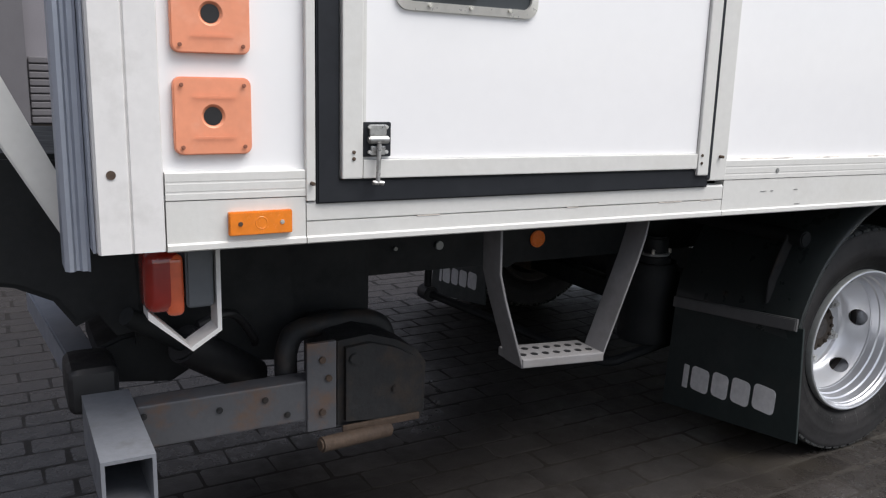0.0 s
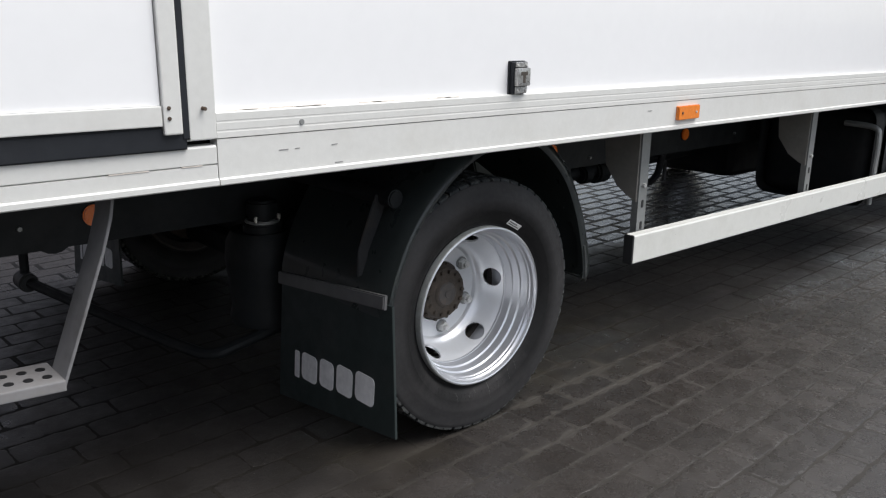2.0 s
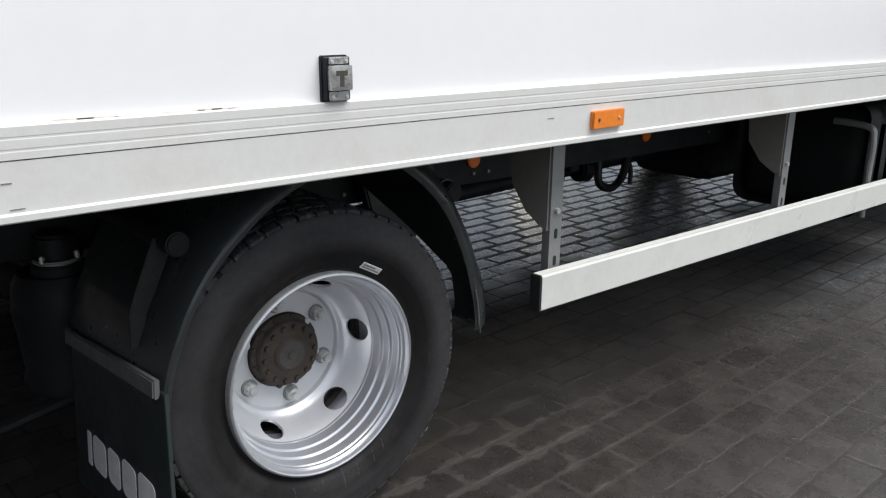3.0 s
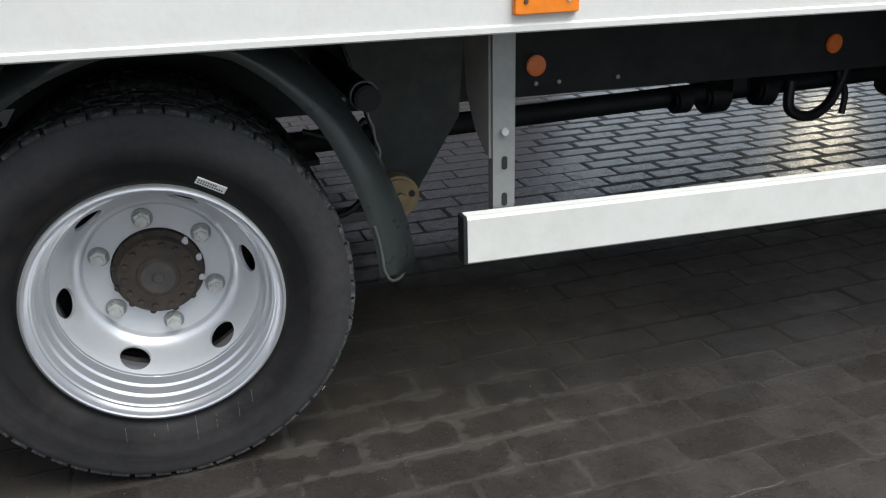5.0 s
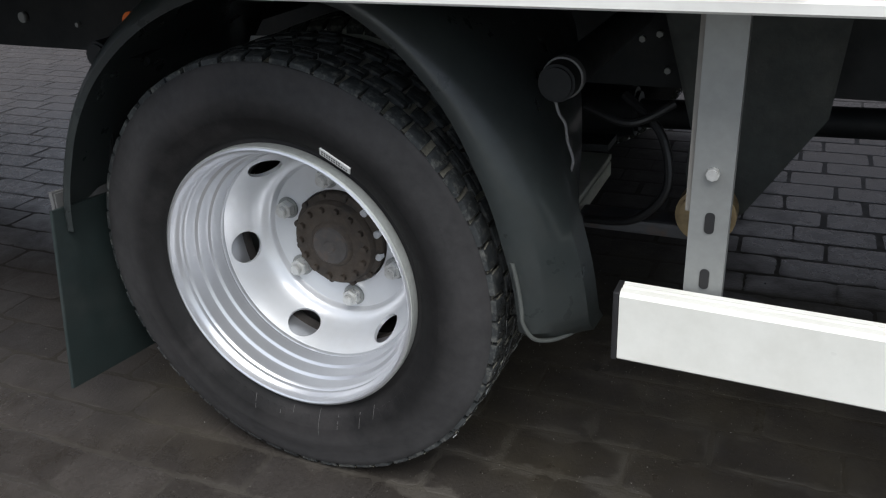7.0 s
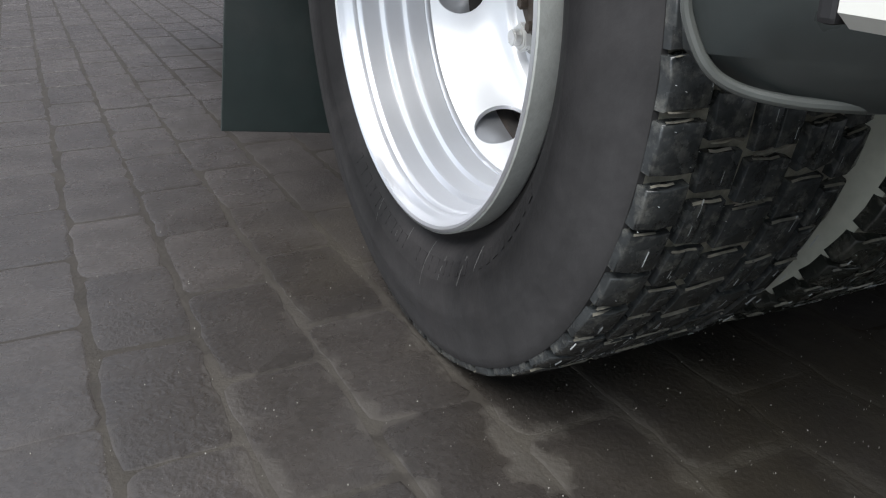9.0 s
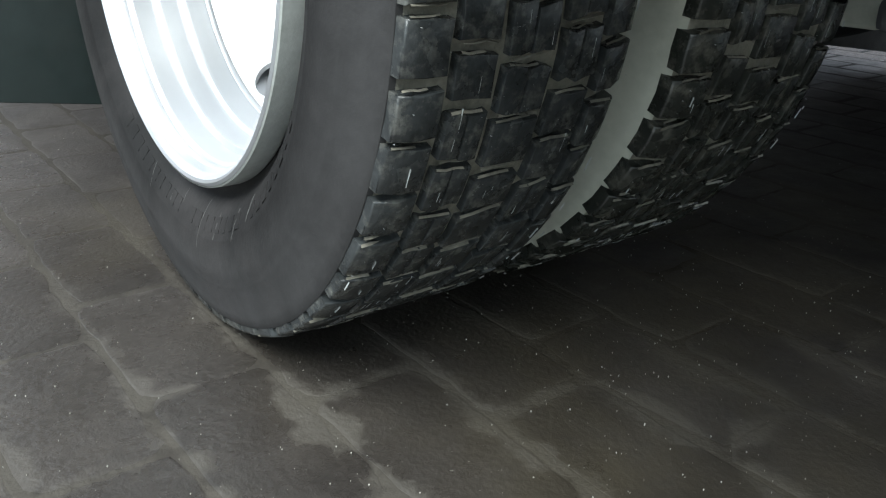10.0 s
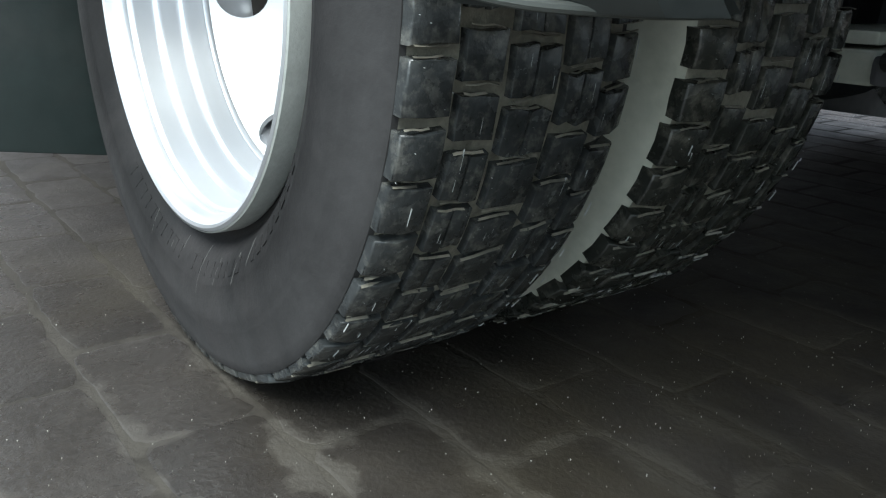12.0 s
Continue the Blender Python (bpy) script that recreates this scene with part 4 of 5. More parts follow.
outer = wheel(0.180, True, "worn black truck tyre on a silver rim")
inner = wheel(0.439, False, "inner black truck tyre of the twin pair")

# paper label and dried rain on the outer sidewall
for x, z0, z1 in ((-0.096, 0.134, 0.108), (-0.046, 0.116, 0.106), (-0.020, 0.124, 0.112), (0.034, 0.128, 0.084), (0.073, 0.128, 0.104), (0.118, 0.146, 0.118), (0.146, 0.166, 0.144)):
    run = bmesh.new()
    radii = [r for r, y in tyre_profile(0.180, 0.192)[:20]]
    outs = [y for r, y in tyre_profile(0.180, 0.192)[:20]]
    pairs = []
    for q in range(9):
        z = z0 + (z1 - z0) * q / 8
        y = float(np.interp(math.hypot(x, z - ZC), radii, outs)) - 0.0004
        pairs.append((run.verts.new((x - 0.00025, y, z)), run.verts.new((x + 0.00025, y, z))))
    for (a, b), (c, d) in zip(pairs, pairs[1:]):
        run.faces.new((a, b, d, c))
    part("dried_run", run, LIME, outer)
for k in range(26):
    th = radians(232 + 3.6 * k + (4 if k > 9 else 0) + (5 if k > 17 else 0))
    r0, r1, half = 0.2605, 0.2735, 0.0030 + 0.0012 * (k % 3)
    mark = bmesh.new()
    ring = []
    for r in (r0, r1):
        y = float(np.interp(r, [p[0] for p in tyre_profile(0.180, 0.192)[:20]], [p[1] for p in tyre_profile(0.180, 0.192)[:20]]))
        for q in (-half, half):
            ring.append((r * math.cos(th + q / r), y, ZC + r * math.sin(th + q / r)))
    low = [mark.verts.new((x, y + 0.0006, z)) for x, y, z in ring]
    top = [mark.verts.new((x, y - 0.0007, z)) for x, y, z in ring]
    for q in ((0, 1, 3, 2),):
        mark.faces.new([top[i] for i in q])
    for a, b in ((0, 1), (1, 3), (3, 2), (2, 0)):
        mark.faces.new((low[a], low[b], top[b], top[a]))
    bmesh.ops.recalc_face_normals(mark, faces=mark.faces)
    part("moulded_mark", mark, TYRE, outer)
LA = math.atan2(0.222, 0.124)
lm = Matrix.Translation((0.1235, 0.1832, ZC + 0.222)) @ Euler((0, math.pi / 2 - LA, 0)).to_matrix().to_4x4() @ Matrix.Rotation(radians(33), 4, "X")
lb = block(-0.0275, 0.0275, -0.0012, 0.0012, -0.0085, 0.0085)
bmesh.ops.transform(lb, matrix=lm, verts=lb.verts)
part("sticker", lb, LABEL, outer, "white paper sticker with printed rows")
for row, z in enumerate((0.0035, -0.003)):
    for k in range(11 if row else 8):
        ib = block(-0.024 + 0.0044 * k, -0.0212 + 0.0044 * k, -0.0016, -0.0011, z - 0.0019, z + 0.0019)
        bmesh.ops.transform(ib, matrix=lm, verts=ib.verts)
        part("print_bar", ib, INK, outer)

# outer rim: deep dish
rim_out = [(0.2315, 0.203), (0.2332, 0.199), (0.2334, 0.182), (0.2318, 0.1775), (0.2290, 0.1762), (0.2262, 0.1780), (0.2245, 0.1835), (0.2228, 0.1890), (0.2190, 0.1925), (0.2182, 0.1945), (0.2178, 0.1990), (0.2150, 0.2020),
           (0.2143, 0.2050), (0.2136, 0.2230), (0.2128, 0.2255), (0.2080, 0.2290), (0.2070, 0.2320), (0.2062, 0.2480), (0.2050, 0.2515), (0.2005, 0.2545), (0.1994, 0.2580), (0.1982, 0.2690), (0.1965, 0.2740), (0.1955, 0.2800), (0.1957, 0.3000)]
rim_back = [(0.2030, 0.300), (0.2080, 0.262), (0.2120, 0.240), (0.2190, 0.232), (0.2200, 0.212), (0.2300, 0.206)]
rim = part("rim", lathe(rim_out + [(0.1960, 0.335), (0.1990, 0.360), (0.2130, 0.370), (0.2240, 0.374), (0.2330, 0.372), (0.2330, 0.368), (0.2200, 0.362)] + rim_back, (0, ZC), 144, True), RIM, outer,
           "silver steel rim", smooth=True)
# behind the disc a dark band paints the shade seen through the vents
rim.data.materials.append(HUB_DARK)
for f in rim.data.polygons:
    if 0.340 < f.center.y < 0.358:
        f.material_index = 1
part("rim_edge", lathe([(0.2324, 0.1775), (0.2337, 0.1788), (0.2340, 0.1840), (0.2340, 0.1980), (0.2334, 0.2000)], (0, ZC), 144), RIM_EDGE, outer, "worn grey rim edge", smooth=True)
disc_out = [(0.0905, 0.3755), (0.0920, 0.3700), (0.1380, 0.3700), (0.1420, 0.3690), (0.1445, 0.3655), (0.1462, 0.3605), (0.1490, 0.3570), (0.1540, 0.3540), (0.1600, 0.3490), (0.1660, 0.3405), (0.1720, 0.3285), (0.1780, 0.3150),
            (0.1840, 0.3015), (0.1895, 0.2900), (0.1935, 0.2830), (0.1955, 0.2790)]
disc = part("wheel_disc", lathe(disc_out + [(r + 0.004 * min(1.0, max(0.0, (r - 0.14) / 0.05)), y + 0.009 - 0.005 * min(1.0, max(0.0, (r - 0.17) / 0.025))) for r, y in disc_out[:0:-1]] + [(0.0895, 0.3845)], (0, ZC), 144, True), DISC, outer, "silver wheel disc with oval vents", smooth=False)
bead = lathe([(0.1962, 0.2765), (0.1948, 0.2772), (0.1936, 0.2800), (0.1936, 0.2830), (0.1944, 0.2850)], (0, ZC), 220)
for v in bead.verts:
    v.co.y += 0.0005 * noise.noise(v.co * 160)
part("weld_bead", bead, RIM, outer, "lumpy weld bead round the disc", smooth=True)
vents = bmesh.new()
for k in range(6):
    a = radians(187 + 60 * k)
    out = Vector((math.cos(a), 0, math.sin(a)))
    hole = (out * 0.91 + Vector((0, 0.41, 0))).normalized()
    m = Matrix.Translation(Vector((0, 0.3165, ZC)) + out * 0.1775) @ hole.to_track_quat("Y", "Z").to_matrix().to_4x4()
    ring = [(0.0305 * math.cos(2 * math.pi * q / 28), 0.0300 * math.sin(2 * math.pi * q / 28)) for q in range(28)]
    lo = [vents.verts.new(m @ Vector((x, -0.016, z))) for x, z in ring]
    hi = [vents.verts.new(m @ Vector((x, 0.017, z))) for x, z in ring]
    vents.faces.new(lo)
    vents.faces.new(hi[::-1])
    for q in range(28):
        vents.faces.new((lo[q], hi[q], hi[(q + 1) % 28], lo[(q + 1) % 28]))
bmesh.ops.recalc_face_normals(vents, faces=vents.faces)
cut(disc, vents)
disc.data.shade_smooth()
disc.data.set_sharp_from_angle(angle=radians(35))
# wheel nuts
for k in range(6):
    a = radians(97 - 60 * k)
    x, z = 0.1165 * math.cos(a), ZC + 0.1165 * math.sin(a)
    nut = part("wheel_nut", rod((x, 0.3500, z), (x, 0.3695, z), 0.0165, 6, 0.0015), BOLT, outer, "hexagonal wheel nut")
    part("washer", rod((x, 0.3655, z), (x, 0.3705, z), 0.0205, 24, 0.001), GALV, outer, "grey washer")
    part("stud_end", rod((x, 0.3400, z), (x, 0.3505, z), 0.0098, 16, 0.0015), BOLT, outer)
# hub
hub = part("hub", lathe([(0.0, 0.330), (0.036, 0.330), (0.040, 0.332), (0.043, 0.336), (0.054, 0.3375), (0.076, 0.3385), (0.079, 0.342), (0.080, 0.352), (0.084, 0.356), (0.0885, 0.360), (0.0885, 0.376), (0.0, 0.376)], (0, ZC), 64),
           HUB_RUST, outer, "rusty hub end", smooth=True)
part("hub_cap", lathe([(0.0, 0.324), (0.010, 0.324), (0.012, 0.3265), (0.033, 0.327), (0.036, 0.3305), (0.036, 0.337)], (0, ZC), 48), HUB_DARK, outer, "dark hub cap", smooth=True)
for k in range(14):
    a = 2 * math.pi * k / 14
    x, z = 0.0660 * math.cos(a), ZC + 0.0660 * math.sin(a)
    part("hub_bolt", rod((x, 0.330, z), (x, 0.3395, z), 0.0066, 6, 0.001), HUB_RUST, outer)
for k in range(12):
    a = 2 * math.pi * (k + 0.5) / 12
    x, z = 0.0845 * math.cos(a), ZC + 0.0845 * math.sin(a)
    part("hub_lug", rod((x, 0.352, z), (x, 0.366, z), 0.0068, 10, 0.001), DISC if k in (0, 1, 11) else HUB_RUST, outer)
# inner rim and disc, seen through the vents, coloured dark for the shade there
rim2 = [(0.2335, 0.438), (0.2345, 0.432), (0.2275, 0.434), (0.2165, 0.449), (0.2130, 0.474), (0.2030, 0.50), (0.1950, 0.54), (0.1990, 0.60), (0.2240, 0.626), (0.2330, 0.622), (0.2200, 0.614), (0.2060, 0.58), (0.2120, 0.49),
        (0.2200, 0.457), (0.2300, 0.448)]
part("rim", lathe(rim2, (0, ZC), 96, True), HUB_DARK, inner, "inner rim coloured dark for the shade behind the vents", smooth=True)
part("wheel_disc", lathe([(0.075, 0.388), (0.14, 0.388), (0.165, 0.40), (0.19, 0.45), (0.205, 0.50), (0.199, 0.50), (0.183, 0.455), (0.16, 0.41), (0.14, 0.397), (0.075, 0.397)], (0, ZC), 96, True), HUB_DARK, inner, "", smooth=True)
part("brake_drum", rod((0, 0.45, ZC), (0, 0.66, ZC), 0.172, 40, 0.01), RUST, inner, "rusty brake drum", smooth=True)

# far twin wheels
for src in (outer, inner):
    copy_thing(src, Matrix.Translation((0, 2.64, 0)) @ Matrix.Rotation(math.pi, 4, "Z"))
fg = guard.data
far_guard = new("mudguard", fg)
far_guard.parent, far_guard.location = truck, (0, 1.80, 0)

# ---- side guard ----
RX0, RX1 = 0.569, 3.45


def rail_top(x):
    return 0.512 - 0.0185 * (x - RX0)


sg = bmesh.new()
sec = [(0.0, -0.097), (-0.006, -0.092), (-0.006, -0.006), (-0.002, -0.001), (0.006, 0.0), (0.010, -0.002), (0.014, 0.0), (0.019, -0.002), (0.024, 0.0), (0.028, -0.003), (0.028, -0.012), (0.006, -0.012),
       (0.006, -0.085), (0.020, -0.085), (0.020, -0.097)]
va = [[sg.verts.new((x, 0.080 + y, rail_top(x) + z)) for y, z in sec] for x in (RX0, RX1)]
sg.faces.new(va[0])
sg.faces.new(va[1][::-1])
for k in range(len(sec)):
    q = (k + 1) % len(sec)
    sg.faces.new((va[0][k], va[1][k], va[1][q], va[0][q]))
bmesh.ops.recalc_face_normals(sg, faces=sg.faces)
srail = part("side_guard_rail", sg, RAIL_WHITE, truck, "white aluminium side guard rail")
part("end_cap", block(RX0 - 0.008, RX0 - 0.0005, 0.0742, 0.1085, rail_top(RX0) - 0.096, rail_top(RX0) - 0.001, 0.002), BLACK_SOFT, srail, "black end cap")
for px in (0.658, 1.850, 3.1):
    ch = bmesh.new()
    z0, z1 = rail_top(px) - 0.08, rz(px, 0.863)
    sec2 = [(px - 0.022, 0.142), (px - 0.022, 0.117), (px + 0.022, 0.117), (px + 0.022, 0.142), (px + 0.019, 0.142), (px + 0.019, 0.120), (px - 0.019, 0.120), (px - 0.019, 0.142)]
    pst = part("guard_post", plate(sec2, "z", z0, z1), GALV, truck, "galvanised guard post with slots")
    for dz, h in ((0.0, 0.026), (-0.072, 0.026), (-0.144, 0.02)):
        zz = rail_top(px) + 0.085 + dz
        if zz > z0 + 0.02:
            part("slot", plate(rounded(0.011, h, 0.005, px + 0.001, zz), "y", 0.1155, 0.1168), BLACK_SOFT, pst)
    part("bolt", rod((px, 0.108, rail_top(px) + 0.146), (px, 0.117, rail_top(px) + 0.146), 0.0075, 8, 0.001), BOLT, pst)
    part("gusset", plate([(0.123, rz(px, 0.86)), (0.265, rz(px, 0.86)), (0.250, rz(px, 0.72)), (0.200, rz(px, 0.655)), (0.150, rz(px, 0.625)), (0.123, rz(px, 0.615))], "x", px - 0.028, px - 0.0225), GUSSET, pst,
         "grey gusset plate")

# fuel tank with straps, ahead of the second post
tank = part("fuel_tank", rake(block(2.62, 3.5, 0.16, 0.72, 0.33, 0.80, 0.09, 5)), BLACK_METAL, truck, "black ribbed tank", smooth=True)
for k in range(8):
    x = 2.66 + 0.1 * k
    part("rib", rake(block(x, x + 0.03, 0.152, 0.728, 0.322, 0.808, 0.09, 5)), BLACK_METAL, tank, smooth=True)
for x in (2.60, 3.2):
    part("strap", tube([(x, 0.30, 0.70), (x, 0.16, 0.69), (x, 0.135, 0.64), (x, 0.135, 0.50), (x, 0.135, 0.32)], 0.014), GALV, tank, "grey tank strap", smooth=True)

# hoses and boxes under the middle
part("hose_loop", tube([(2.20, 1.2, 0.44), (2.20, 1.19, 0.34), (2.28, 1.18, 0.305), (2.37, 1.19, 0.34), (2.42, 1.2, 0.42), (2.44, 1.2, 0.50)], 0.020), BLACK_SOFT, truck, "black looped hose", smooth=True)
part("hose_end", tube([(2.40, 1.2, 0.46), (2.44, 1.19, 0.38), (2.43, 1.18, 0.30)], 0.012), BLACK_SOFT, truck, "black hose end", smooth=True)
lumps = part("shaft_bearing", rod((1.86, 1.25, 0.40), (1.96, 1.25, 0.402), 0.062, 20, 0.012), BLACK_METAL, truck, "black propeller shaft bearing and joints", smooth=True)
part("joint", rod((1.72, 1.22, 0.405), (1.79, 1.22, 0.405), 0.048, 16, 0.01), BLACK_METAL, lumps, smooth=True)
part("joint", rod((2.04, 1.20, 0.42), (2.12, 1.20, 0.41), 0.055, 16, 0.012), BLACK_METAL, lumps, smooth=True)
part("hanger", block(1.88, 1.94, 1.10, 1.40, 0.44, 0.56, 0.01), BLACK_METAL, lumps)
part("air_tank", rod((2.06, 1.55, 0.47), (2.06, 2.05, 0.47), 0.10, 24, 0.03), BLACK_METAL, truck, "black air tank", smooth=True)
engine = part("gearbox", rake(block(2.75, 3.7, 0.95, 1.42, 0.33, 0.80, 0.08, 3)), BLACK_METAL, truck, "black gearbox and engine block", smooth=True)
for yy in (0.10, 2.18):
    fw = part("front_tyre", squash(lathe([(0.23, yy), (0.30, yy - 0.01), (0.35, yy), (0.372, yy + 0.03), (0.374, yy + 0.10), (0.372, yy + 0.18), (0.35, yy + 0.21), (0.30, yy + 0.22), (0.23, yy + 0.21)], (0, ZC), 64, True)), TYRE, truck,
              "black front tyre in the shade", smooth=True)
    fw.location.x = 4.35
part("front_axle", rod((4.35, 0.3, ZC - 0.03), (4.35, 1.95, ZC - 0.03), 0.05, 16), BLACK_METAL, truck, "black front axle", smooth=True)
part("battery_box", rake(block(1.95, 2.55, 1.62, 2.15, 0.40, 0.80, 0.03, 3)), BLACK_METAL, truck, "black battery box")
part("cross_tube", rod((-0.93, 0.86, 0.60), (-0.93, 1.46, 0.60), 0.05, 18), BLACK_METAL, truck, "black chassis cross tube", smooth=True)
stab = part("stabiliser_bar", tube([(-0.808, 1.65, 0.25), (-0.70, 1.2, 0.226), (-0.61, 0.85, 0.205), (-0.56, 0.745, 0.20), (-0.474, 0.718, 0.221), (-0.20, 0.72, 0.27)], 0.018), BLACK_METAL, truck, "black stabiliser bar", smooth=True)
part("joint", rod((-0.808, 1.62, 0.25), (-0.808, 1.70, 0.25), 0.034, 16, 0.006), BLACK_SOFT, stab, smooth=True)
part("drop_link", rod((-0.808, 1.66, 0.27), (-0.80, 1.66, 0.56), 0.016, 12), BLACK_METAL, stab, smooth=True)

# ---- folding step under the side door ----
def tilted(bm):
    for v in bm.verts:
        v.co.z += 0.006 - 0.065 * (v.co.x + 1.403)
    return bm


step = part("step_tread", tilted(block(-1.403, -1.172, 0.045, 0.150, 0.531, 0.552, 0.003)), STEP_GREY, truck, "grey perforated steel step")
for k in range(7):
    for yy in (0.076, 0.116):
        part("hole", tilted(rod((-1.383 + 0.0315 * k, yy, 0.5525), (-1.383 + 0.0315 * k, yy, 0.5535), 0.0085, 12)), BLACK_SOFT, step)
for line in (((-1.400, 0.536), (-1.454, 0.70), (-1.470, 0.76), (-1.472, 0.866)), ((-1.176, 0.526), (-1.085, 0.76), (-1.066, 0.82), (-1.058, 0.866))):
    leg = plate([(x - 0.003, z) for x, z in line] + [(x + 0.003, z) for x, z in line[::-1]], "y", 0.048, 0.120, 0.001)
    part("step_leg", leg, STEP_LEG, step, "grey flat steel step leg", smooth=True)

# ---- rear end: lamp, underrun bar, tail lift ----
part("tail_lamp_bracket", plate([(-2.113, 0.660), (-2.058, 0.695), (-2.058, 0.862), (-2.066, 0.862), (-2.066, 0.700), (-2.117, 0.668), (-2.19, 0.745), (-2.19, 0.73)], "y", 0.10, 0.155), ALU_POST, truck, "white sheet lamp bracket")
tl = part("tail_lamp", block(-2.193, -2.127, 0.105, 0.185, 0.735, 0.856, 0.027, 4), RED, truck, "red tail lamp under the rear corner", smooth=True)
part("lamp_lens", block(-2.156, -2.122, 0.1045, 0.177, 0.728, 0.846, 0.016, 4), LENS, tl, "paler orange-red lens edge", smooth=True)
part("lamp_body", plate(rounded(0.050, 0.115, 0.008, -2.095, 0.80), "y", 0.105, 0.165, 0.004), LAMP_GREY, tl)

bar = bmesh.new()
ob_, ib_ = [(-2.292, 0.395), (-2.198, 0.395), (-2.198, 0.502), (-2.292, 0.502)], [(-2.285, 0.402), (-2.205, 0.402), (-2.205, 0.495), (-2.285, 0.495)]
rg = [[bar.verts.new((x, y, z)) for x, z in ln] for ln, y in ((ib_, 0.40), (ib_, 0.03), (ob_, 0.03), (ob_, 0.37))]
for a, b in zip(rg, rg[1:]):
    for k in range(4):
        bar.faces.new((a[k], a[(k + 1) % 4], b[(k + 1) % 4], b[k]))
bar.faces.new(rg[0])
bar.faces.new(rg[3][::-1])
bmesh.ops.recalc_face_normals(bar, faces=bar.faces)
ub = part("underrun_bar", bar, TUBE_GREY, truck, "grey steel underrun bar with an open end")
part("buffer", block(-2.318, -2.214, 0.372, 0.530, 0.452, 0.556, 0.026, 3), BLACK_SOFT, ub, "black rubber buffer", smooth=True)
part("bar_end", plate([(-2.292, 0.531), (-2.222, 0.531), (-2.286, 1.35), (-2.363, 1.35)], "z", 0.430, 0.502, 0.005), ALU_GREY, ub, "light grey bar")
beam = part("lift_beam", block(-2.1975, -1.80, 0.27, 0.33, 0.402, 0.497, 0.004), BEAM_GREY, truck, "rusty grey lift beam with bolt holes")
for x, z in ((-2.185, 0.415), (-2.185, 0.475), (-2.03, 0.462), (-1.93, 0.468), (-1.88, 0.425)):
    part("bolt", rod((x, 0.264, z), (x, 0.2695, z), 0.0075, 10, 0.002), RUST_DARK, beam)
pl = part("lift_plate", block(-1.835, -1.765, 0.262, 0.275, 0.375, 0.585, 0.003), BEAM_GREY, beam, "rusty upright plate")
part("foot", rod((-1.812, 0.245, 0.347), (-1.622, 0.275, 0.340), 0.018, 18, 0.005), RUST, beam, "rusty foot bar", smooth=True)
part("lift_motor_box", plate([(-1.750, 0.362), (-1.540, 0.342), (-1.522, 0.36), (-1.520, 0.490), (-1.545, 0.525), (-1.600, 0.556), (-1.670, 0.578), (-1.750, 0.572)], "y", 0.28, 0.55, 0.016), RUST_DARK, truck, "dark rusty lift motor box", smooth=True)
part("bent_lift_arm", tube([(-1.845, 0.36, 0.40), (-1.850, 0.37, 0.49), (-1.840, 0.385, 0.545), (-1.80, 0.41, 0.572), (-1.66, 0.44, 0.572), (-1.58, 0.45, 0.55), (-1.555, 0.45, 0.49)], 0.027, 14), RUST_DARK, truck, "dark rusty bent lift arm", smooth=True)
part("lift_side_frame", plate([(-2.16, 0.80), (-1.80, 0.80), (-1.78, 0.56), (-1.83, 0.47), (-2.00, 0.49), (-2.10, 0.53), (-2.16, 0.55)], "y", 0.50, 0.54, 0.006), BLACK_METAL, truck, "black side frame of the tail lift")
part("lift_cradle", plate([(-2.240, 0.545), (-2.190, 0.565), (-2.02, 0.60), (-2.02, 0.47), (-2.08, 0.438), (-2.206, 0.455), (-2.240, 0.50)], "y", 0.541, 0.85, 0.008), BLACK_METAL, truck, "black lift cradle behind the buffer")
part("lift_cross_frame", block(-1.985, -1.556, 0.56, 0.66, 0.508, 0.785, 0.014), BLACK_METAL, truck, "black lift cross frame under the floor")
ram = part("lift_ram", rod((-2.078, 0.40, 0.580), (-1.890, 0.50, 0.435), 0.045, 24, 0.006), BLACK_SOFT, truck, "black hydraulic lift ram", smooth=True)
part("ram_rod", rod((-2.20, 0.335, 0.674), (-2.075, 0.402, 0.578), 0.020, 14), BLACK_METAL, ram, smooth=True)
part("ram_hose", tube([(-2.05, 0.36, 0.63), (-1.97, 0.38, 0.64), (-1.90, 0.46, 0.55), (-1.88, 0.55, 0.50)], 0.010), BLACK_SOFT, ram)
lift = part("tail_lift", plate([(-2.75, 1.02), (-2.20, 1.00), (-2.16, 0.84), (-2.15, 0.62), (-2.21, 0.61), (-2.245, 0.66), (-2.29, 0.64), (-2.33, 0.70), (-2.40, 0.735), (-2.75, 0.80)], "y", 0.40, 1.25, 0.012), BLACK_METAL, truck, "black folded tail lift frame under the rear")
part("lift_arm", plate([(-2.30, 0.84), (-2.262, 0.87), (-2.40, 1.17), (-2.50, 1.40), (-2.56, 1.38), (-2.44, 1.10)], "y", 0.245, 0.295, 0.004), ALU_WHITE, truck, "white diagonal lift arm")
part("lift_crank", rod((-2.24, 0.44, 0.72), (-2.24, 0.95, 0.72), 0.045, 18, 0.008), BLACK_METAL, lift, smooth=True)

# bolts and the rusted lip of the lift gear
for x, z in ((-1.80, 0.545), (-1.80, 0.42), (-1.785, 0.50)):
    part("bolt", rod((x, 0.2545, z), (x, 0.2618, z), 0.008, 8, 0.001), RUST, pl)
for x, y, z, r in ((-1.715, 0.272, 0.53, 0.013), (-1.61, 0.272, 0.44, 0.009)):
    part("box_bolt", rod((x, y, z), (x, 0.2795, z), r, 12, 0.002), RUST_DARK, truck)
